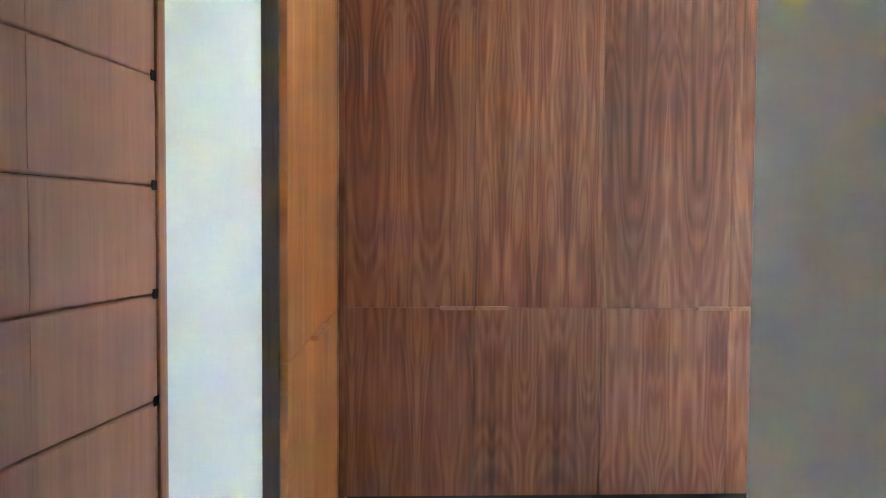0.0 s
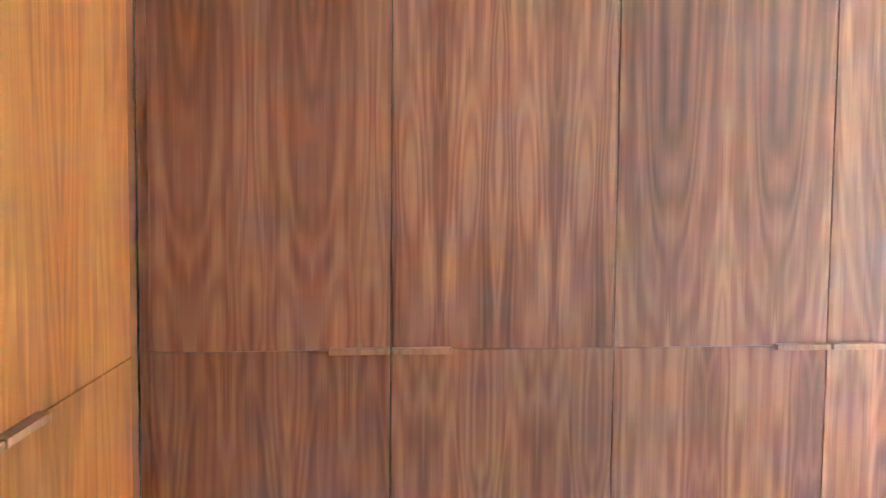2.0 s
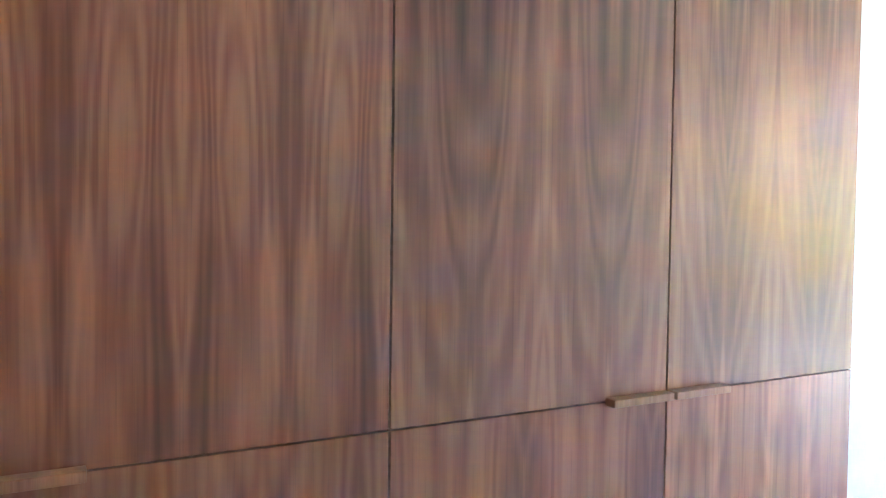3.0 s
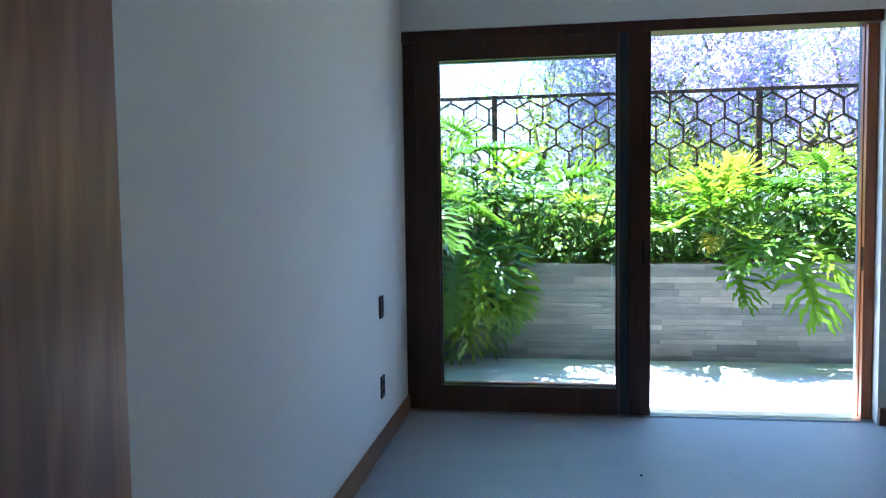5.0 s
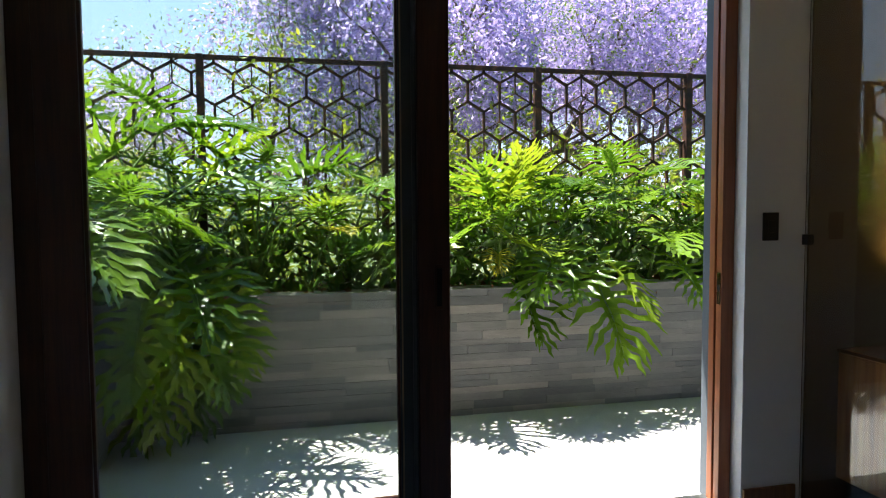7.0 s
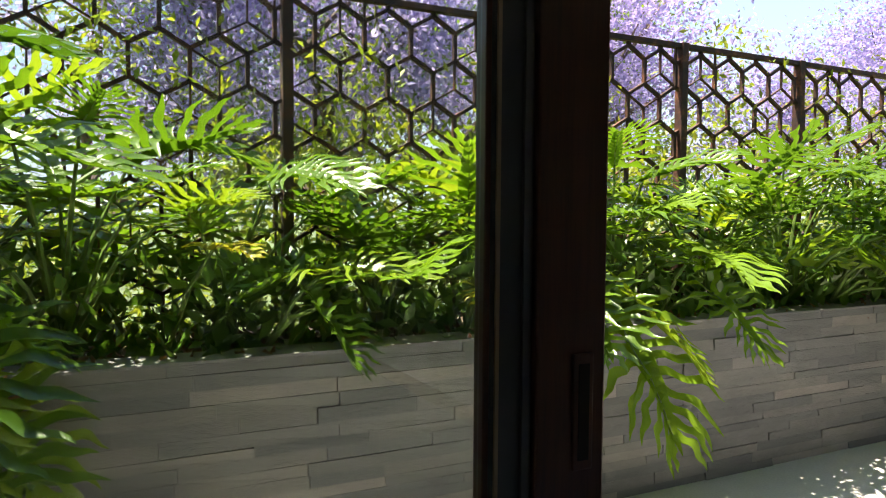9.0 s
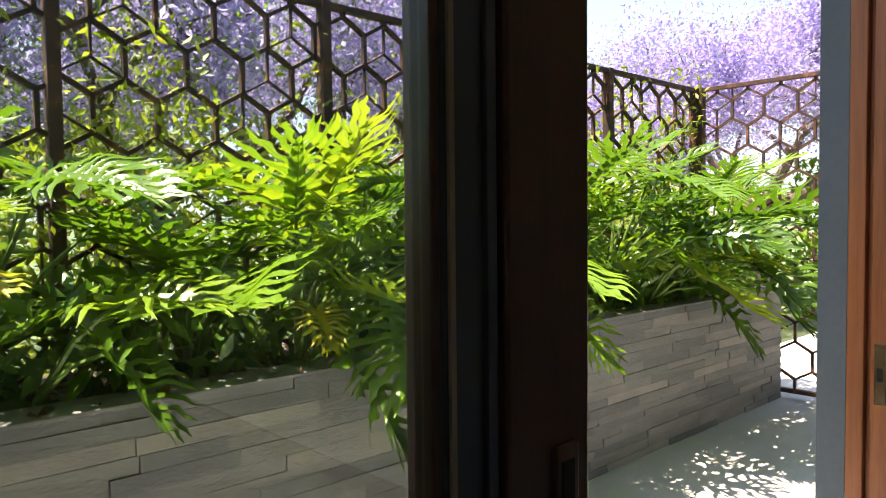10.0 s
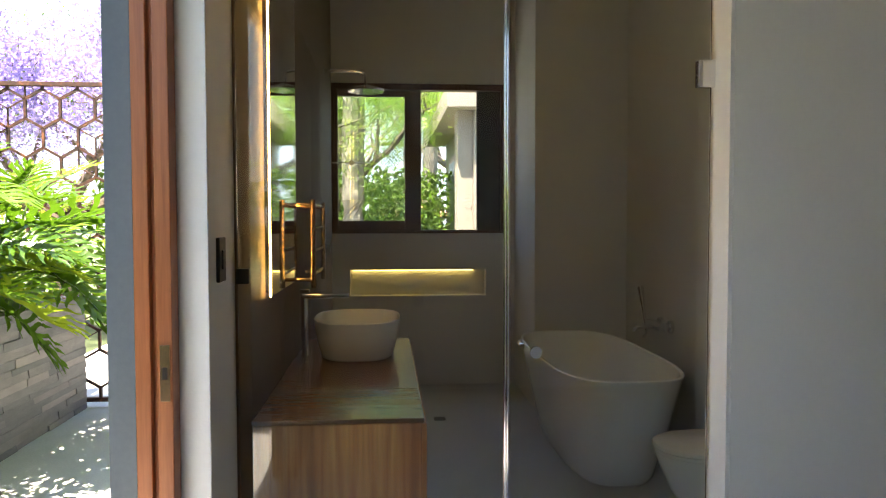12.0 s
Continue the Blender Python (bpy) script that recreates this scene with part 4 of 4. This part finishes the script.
e = thing("philodendron", 7.88, 1.36, 0.74, "philodendron with tall fan leaves and one hanging yellow-green leaf", "plant", "plants in the planter")
for az, up, reach, size, pitch in ((182, 78, 0.55, 0.8, 48), (150, 72, 0.58, 0.75, 38), (215, 70, 0.50, 0.75, 34), (190, 50, 0.40, 0.7, -4), (240, 62, 0.45, 0.7, 18), (170, 60, 0.48, 0.72, 22)):
    blade(e, rnd, Vector((0, 0, 0.05)), radians(az), radians(up), reach, size, radians(pitch), rnd.choice(LEAVES))
blade(e, rnd, Vector((-0.02, 0, 0.06)), radians(190), radians(18), 0.26, 0.8, radians(-46), LEAVES[3])
blade(e, rnd, Vector((-0.02, 0.02, 0.06)), radians(165), radians(42), 0.34, 0.32, radians(-20), YELLOW)
e = thing("philodendron", 7.9, 2.6, 0.78, "philodendron stem with one small yellowing leaf", "plant", "plants in the planter")
for az, up, reach, size, pitch in ((205, 52, 0.46, 0.36, 10),):
    blade(e, rnd, Vector((0, 0, 0.05)), radians(az), radians(up), reach, size, radians(pitch), YELLOW)


OVERHANG = ((7.84, -1.05, ((185, 30, 0.36, 0.95, -28), (215, 18, 0.32, 0.9, -42), (155, 40, 0.40, 0.9, -12), (235, 45, 0.42, 0.85, -6), (195, 62, 0.5, 0.95, 14))),
            (7.84, -1.85, ((180, 28, 0.40, 1.0, -30), (210, 12, 0.34, 0.95, -48), (150, 38, 0.42, 0.95, -16), (232, 30, 0.42, 0.9, -26), (190, 60, 0.52, 1.0, 16))),
            (7.86, 0.25, ((190, 24, 0.32, 0.7, -36), (165, 48, 0.42, 0.85, 4))),
            (7.84, 2.25, ((205, 30, 0.32, 0.58, -40), (225, 50, 0.36, 0.65, 12))))
for x, y, stems in OVERHANG:
    e = thing("philodendron", x, y, 0.78, "bright green philodendron with broad leaves leaning over the slate wall", "plant", "plants in the planter")
    for az, up, reach, size, pitch in stems:
        blade(e, rnd, Vector((0, 0, 0.04)), radians(az), radians(up), reach, size, radians(pitch), rnd.choice(LEAVES))


def scatter(name, centres, sizes, material, seed, aspect=0.5, label="", category="", droop=0.0):
    """One mesh of many small leaf blades (a bent diamond each), at the given centres."""
    rs = np.random.RandomState(seed)
    c = np.asarray(centres, float)
    n = len(c)
    a = rs.normal(size=(n, 3))
    a[:, 2] -= droop
    a /= np.linalg.norm(a, axis=1, keepdims=True)
    q = rs.normal(size=(n, 3))
    s = np.cross(a, q)
    s /= np.linalg.norm(s, axis=1, keepdims=True) + 1e-9
    h = np.asarray(sizes)[:, None]
    fold = np.cross(a, s) * h * 0.18
    v = np.stack([c - a * h, c + s * h * aspect + fold, c + a * h, c - s * h * aspect + fold], 1).reshape(-1, 3)
    me = bpy.data.meshes.new(name)
    k = np.arange(n) * 4
    me.vertices.add(n * 4), me.loops.add(n * 6), me.polygons.add(n * 2)
    me.vertices.foreach_set("co", v.ravel())
    me.loops.foreach_set("vertex_index", np.stack([k, k + 1, k + 2, k, k + 2, k + 3], 1).ravel())
    me.polygons.foreach_set("loop_start", np.arange(n * 2) * 3)
    me.update(calc_edges=True)
    me.materials.append(material)
    ob = new(name, me)
    return tagged(ob, label, category, kind="stuff") if label else ob


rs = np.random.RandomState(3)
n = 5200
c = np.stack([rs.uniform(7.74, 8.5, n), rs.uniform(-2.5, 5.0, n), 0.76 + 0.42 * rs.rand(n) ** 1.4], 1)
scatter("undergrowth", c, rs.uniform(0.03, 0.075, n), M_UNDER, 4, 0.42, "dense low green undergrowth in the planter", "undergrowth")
n = 900
c = np.stack([rs.uniform(7.70, 8.3, n), rs.uniform(-2.5, 3.7, n), 0.752 + 0.066 * (rs.rand(n))], 1)
scatter("leaf_litter", c, rs.uniform(0.015, 0.04, n), M_LITTER, 5, 0.4, "dry brown fallen leaves on the planter soil", "leaf litter")

# creeper on the fences: clumps along wandering stems
pts = []
for y0, z0, y1, z1, m in ((-2.5, 0.9, -1.5, 2.4, 900), (-2.3, 1.5, -2.6, 2.55, 500), (-1.4, 1.0, -0.6, 2.3, 420), (-0.3, 0.9, 0.5, 2.2, 420), (0.6, 0.9, 1.0, 2.3, 300), (1.1, 0.9, 1.9, 2.3, 600),
                      (2.1, 0.9, 2.5, 2.35, 500), (2.6, 1.3, 3.0, 2.4, 420), (3.2, 1.0, 4.2, 2.4, 300), (1.5, 1.1, 2.2, 1.7, 500), (2.2, 2.36, 3.3, 2.42, 130), (-1.3, 2.36, -0.2, 2.42, 90)):
    t = rs.rand(m)
    knots = rs.rand(14)
    near = knots[rs.randint(0, 14, m)]
    t = 0.35 * t + 0.65 * near
    pts.append(np.stack([FX + rs.normal(0.06, 0.10, m), y0 + (y1 - y0) * t + rs.normal(0, 0.13, m), z0 + (z1 - z0) * t + rs.normal(0, 0.12, m)], 1))
c = np.concatenate(pts)
c[:, 2] = np.minimum(c[:, 2], 2.5)
scatter("creeper", c, rs.uniform(0.014, 0.036, len(c)), M_CREEPER, 6, 0.4, "thin yellow-green creeper climbing the steel fence", "creeper")


def limb(bm, p, d, length, r, depth, rnd, ends):
    """A branching limb; collects the ends of its twigs."""
    pts, radii = [Vector(p)], [r]
    q, d = Vector(p), Vector(d).normalized()
    for k in range(4):
        d = (d + Vector((rnd.uniform(-.28, .28), rnd.uniform(-.28, .28), rnd.uniform(-.12, .22)))).normalized()
        q = q + d * length / 4
        pts.append(q.copy()), radii.append(r * (1 - 0.14 * (k + 1)))
        if depth <= 1:
            ends.append(q.copy())
    tube_bm(pts, r, 6 if depth > 1 else 4, bm, True, radii)
    if depth:
        for k in range(3):
            e = (d + Vector((rnd.uniform(-1, 1), rnd.uniform(-1, 1), rnd.uniform(-.45, .6)))).normalized()
            limb(bm, pts[-1 - (k % 2)], e, length * rnd.uniform(0.6, 0.8), r * 0.5, depth - 1, rnd, ends)


def tree(x, y, size, seed, blossom, green, label, trunk_h=1.6, spread=0.45, petal=0.034):
    rnd = random.Random(seed)
    rs = np.random.RandomState(seed)
    e = thing("jacaranda_tree" if blossom > green else "garden_tree", x, y, -0.16, label, "tree", "trees behind the fence")
    bm, ends = bmesh.new(), []
    tube_bm([(0, 0, 0), (0.06, 0.03, trunk_h * 0.5), (0, 0.05, trunk_h)], 0.2, 9, bm, True, [0.24, 0.19, 0.16])
    for k in range(6):
        a = k * 1.05 + rnd.uniform(-.3, .3)
        limb(bm, (0, 0.05, trunk_h), (math.cos(a), math.sin(a), rnd.uniform(0.35, 1.0)), 1.5 * size, 0.10 * size, 3, rnd, ends)
    lpart("trunk", bm, M_BARK, e, "grey branching trunk")
    tips = np.array([tuple(v) for v in ends])
    for name, mat, count, sz, sp in (("blossom", M_LILAC, blossom, petal, spread), ("foliage", M_FOLIAGE, green, petal * 0.62, spread * 1.25)):
        if count:
            share = 1.0 if name == "blossom" else 0.45
            heads = tips[rs.choice(len(tips), max(20, int(len(tips) * share)), replace=False)]
            heads = np.concatenate([heads + rs.normal(0, sp * 0.55, heads.shape) for _ in range(3)])
            c = heads[rs.randint(0, len(heads), count)] + rs.normal(0, sp * 0.24, (count, 3)) * np.array([1, 1, 1.2])
            o = scatter(name, c, rs.uniform(0.5, 1.2, count) * sz, mat, seed + 1, 0.45)
            o.parent = e
            o["kind"] = "stuff"
    return e


tree(13.0, 0.3, 1.15, 21, 95000, 42000, "large jacaranda tree covered in lilac blossom", 1.5)
tree(12.2, 3.0, 0.72, 25, 12000, 16000, "jacaranda tree with thin lilac blossom and green leaves", 1.2)
tree(14.5, -3.0, 1.15, 22, 80000, 30000, "large jacaranda tree covered in lilac blossom", 1.5)
tree(18.5, 7.4, 1.0, 23, 34000, 4000, "jacaranda tree in lilac bloom beyond the garden", 1.4)
tree(10.2, -8.2, 1.0, 24, 110000, 14000, "jacaranda tree in lilac bloom over the patio end", 1.5)
tree(6.4, -9.0, 0.9, 31, 0, 40000, "green garden tree behind the bathroom", 1.8)
tree(3.2, -15.0, 1.3, 32, 0, 26000, "tall green garden tree behind the bathroom", 2.4)
tree(9.0, -16.0, 1.3, 33, 0, 26000, "tall green garden tree behind the bathroom", 2.4)
n = 60000
c = np.stack([rs.uniform(9.1, 11.6, n), rs.uniform(-6, 8, n), rs.rand(n) ** 1.1 * 2.5 - 0.15], 1)
c[:, 2] *= 0.8 + 0.2 * np.sin(c[:, 1] * 1.3 + 1) * np.sin(c[:, 1] * 0.47)
scatter("shrubs", c, rs.uniform(0.018, 0.05, n), M_CREEPER, 8, 0.4, "green shrubs beyond the steel fence", "shrubs")
n = 30000
c = np.stack([rs.uniform(4.5, 10.0, n), rs.uniform(-13, -8.0, n), rs.rand(n) ** 1.2 * 2.3 - 0.15], 1)
scatter("shrubs", c, rs.uniform(0.04, 0.09, n), M_FOLIAGE, 9, 0.45, "green shrubs outside the bathroom window", "shrubs")


def palm(x, y, h, seed):
    rnd = random.Random(seed)
    e = thing("palm_tree", x, y, -0.16, "slim palm with a ringed trunk and arching fronds", "palm", "palms behind the bathroom")
    zs = [h * k / 14 for k in range(15)]
    lpart("trunk", tube_bm([(0.02 * math.sin(z), 0, z) for z in zs], 0.14, 10, radii=[0.15 + 0.012 * (k % 2) for k in range(15)]), M_PALMBARK, e)
    for k in range(15):
        a = k * 2.4 + rnd.uniform(-.2, .2)
        up, L = rnd.uniform(0.1, 1.1), rnd.uniform(1.3, 1.9)
        bm = bmesh.new()
        q, el, prev = Vector((0, 0, h)), up, None
        for s in range(13):
            d = Vector((math.cos(a) * math.cos(el), math.sin(a) * math.cos(el), math.sin(el)))
            side = Vector((-math.sin(a), math.cos(a), 0))
            for sg in (-1, 1):
                for o in (0.0, 0.5):
                    root = q + d * L / 13 * o
                    w = 0.42 * math.sin(math.pi * (0.12 + 0.8 * s / 13))
                    tip = root + (side * sg * w + d * w * 0.55 + Vector((0, 0, -w * 0.55)))
                    bm.faces.new([bm.verts.new(root - d * 0.016), bm.verts.new(root + d * 0.016), bm.verts.new(tip)])
            q = q + d * L / 13
            el -= 0.15
        lpart("frond", bm, M_GREEN, e)


palm(5.95, -7.4, 3.6, 1)
palm(5.05, -9.5, 3.3, 2)
palm(7.2, -9.0, 3.0, 3)
palm(4.6, -12.0, 4.2, 4)

wing = new("neighbouring_wing")
tagged(wing, "board-marked concrete house wing with a brown timber window", "building")
lpart("wall", box_bm(2.0, 4.40, -10.5, -6.3, -0.16, 2.75), M_CONCRETE, wing)
lpart("roof", box_bm(1.8, 4.75, -10.8, -6.1, 2.75, 3.05, 0.01), M_CONCRETE, wing)
lpart("pillar", box_bm(4.40, 4.60, -6.75, -6.35, -0.16, 2.75, 0.01), M_CONCRETE, wing)
w_ = lpart("window", box_bm(4.401, 4.43, -9.6, -7.2, 0.0, 2.4, 0.004), M_JAMB, wing, "brown timber window frame")
lpart("pane", box_bm(4.431, 4.435, -9.5, -7.3, 0.1, 2.3), M_BLACK, w_, "dark window glass")
house = new("distant_house")
tagged(house, "distant house with a terracotta roof among trees", "house")
lpart("wall", box_bm(3.6, 5.6, -26, -22, -0.16, 1.5), M_CONCRETE, house)
lpart("roof", loft_bm([[(3.3, -26.3, 1.5), (5.9, -26.3, 1.5), (5.9, -21.7, 1.5), (3.3, -21.7, 1.5)], [(4.0, -24.2, 2.3), (5.2, -24.2, 2.3), (5.2, -23.8, 2.3), (4.0, -23.8, 2.3)]]), M_ROOF, house)

for x, y, r in ((4.05, 2.72, 0.011), (5.0, 2.35, 0.008), (3.4, 3.05, 0.007)):
    b = bmesh.new()
    bmesh.ops.create_icosphere(b, subdivisions=1, radius=r)
    for v in b.verts:
        v.co = Vector((x + v.co.x * 1.4, y + v.co.y, 0.004 + max(-0.004, v.co.z * 0.5)))
    tagged(new("floor_debris", mesh_of("floor_debris", b, M_DARK)), "tiny dark crumb lying on the screed floor", "debris", "crumbs on the floor")

# ---- slate strips of the planter ----
rnd = random.Random(77)
STRIPS = []
for k in range(5):
    b = box_bm(-0.5, 0.5, -0.5, 0.5, -0.5, 0.5)
    for v in b.verts:
        v.co.x += rnd.uniform(-0.10, 0.10) if v.co.x < 0 else 0
    STRIPS.append(mesh_of("slate_strip", b, M_SLATE))
ROWS, z = 17, -0.012
hs = [rnd.uniform(0.045, 0.075) for _ in range(ROWS)]
scale_h = (PZ - z) / sum(hs)
for h in hs:
    h *= scale_h
    y = PY0 - rnd.uniform(0.0, 0.15)
    while y < 3.70:
        L = rnd.uniform(0.26, 0.66)
        y0, y1 = max(y, PY0), min(y + L, 3.72)
        if y1 - y0 > 0.03:
            o = new("slate_strip", rnd.choice(STRIPS))
            o.parent = planter
            out = rnd.uniform(0.0, 0.010)
            o.matrix_basis = Matrix.LocRotScale((PX + 0.024 - out, (y0 + y1) / 2, z + h / 2), None, Vector((0.04, y1 - y0 - 0.0015, h - 0.0015)))
        y += L
    z += h
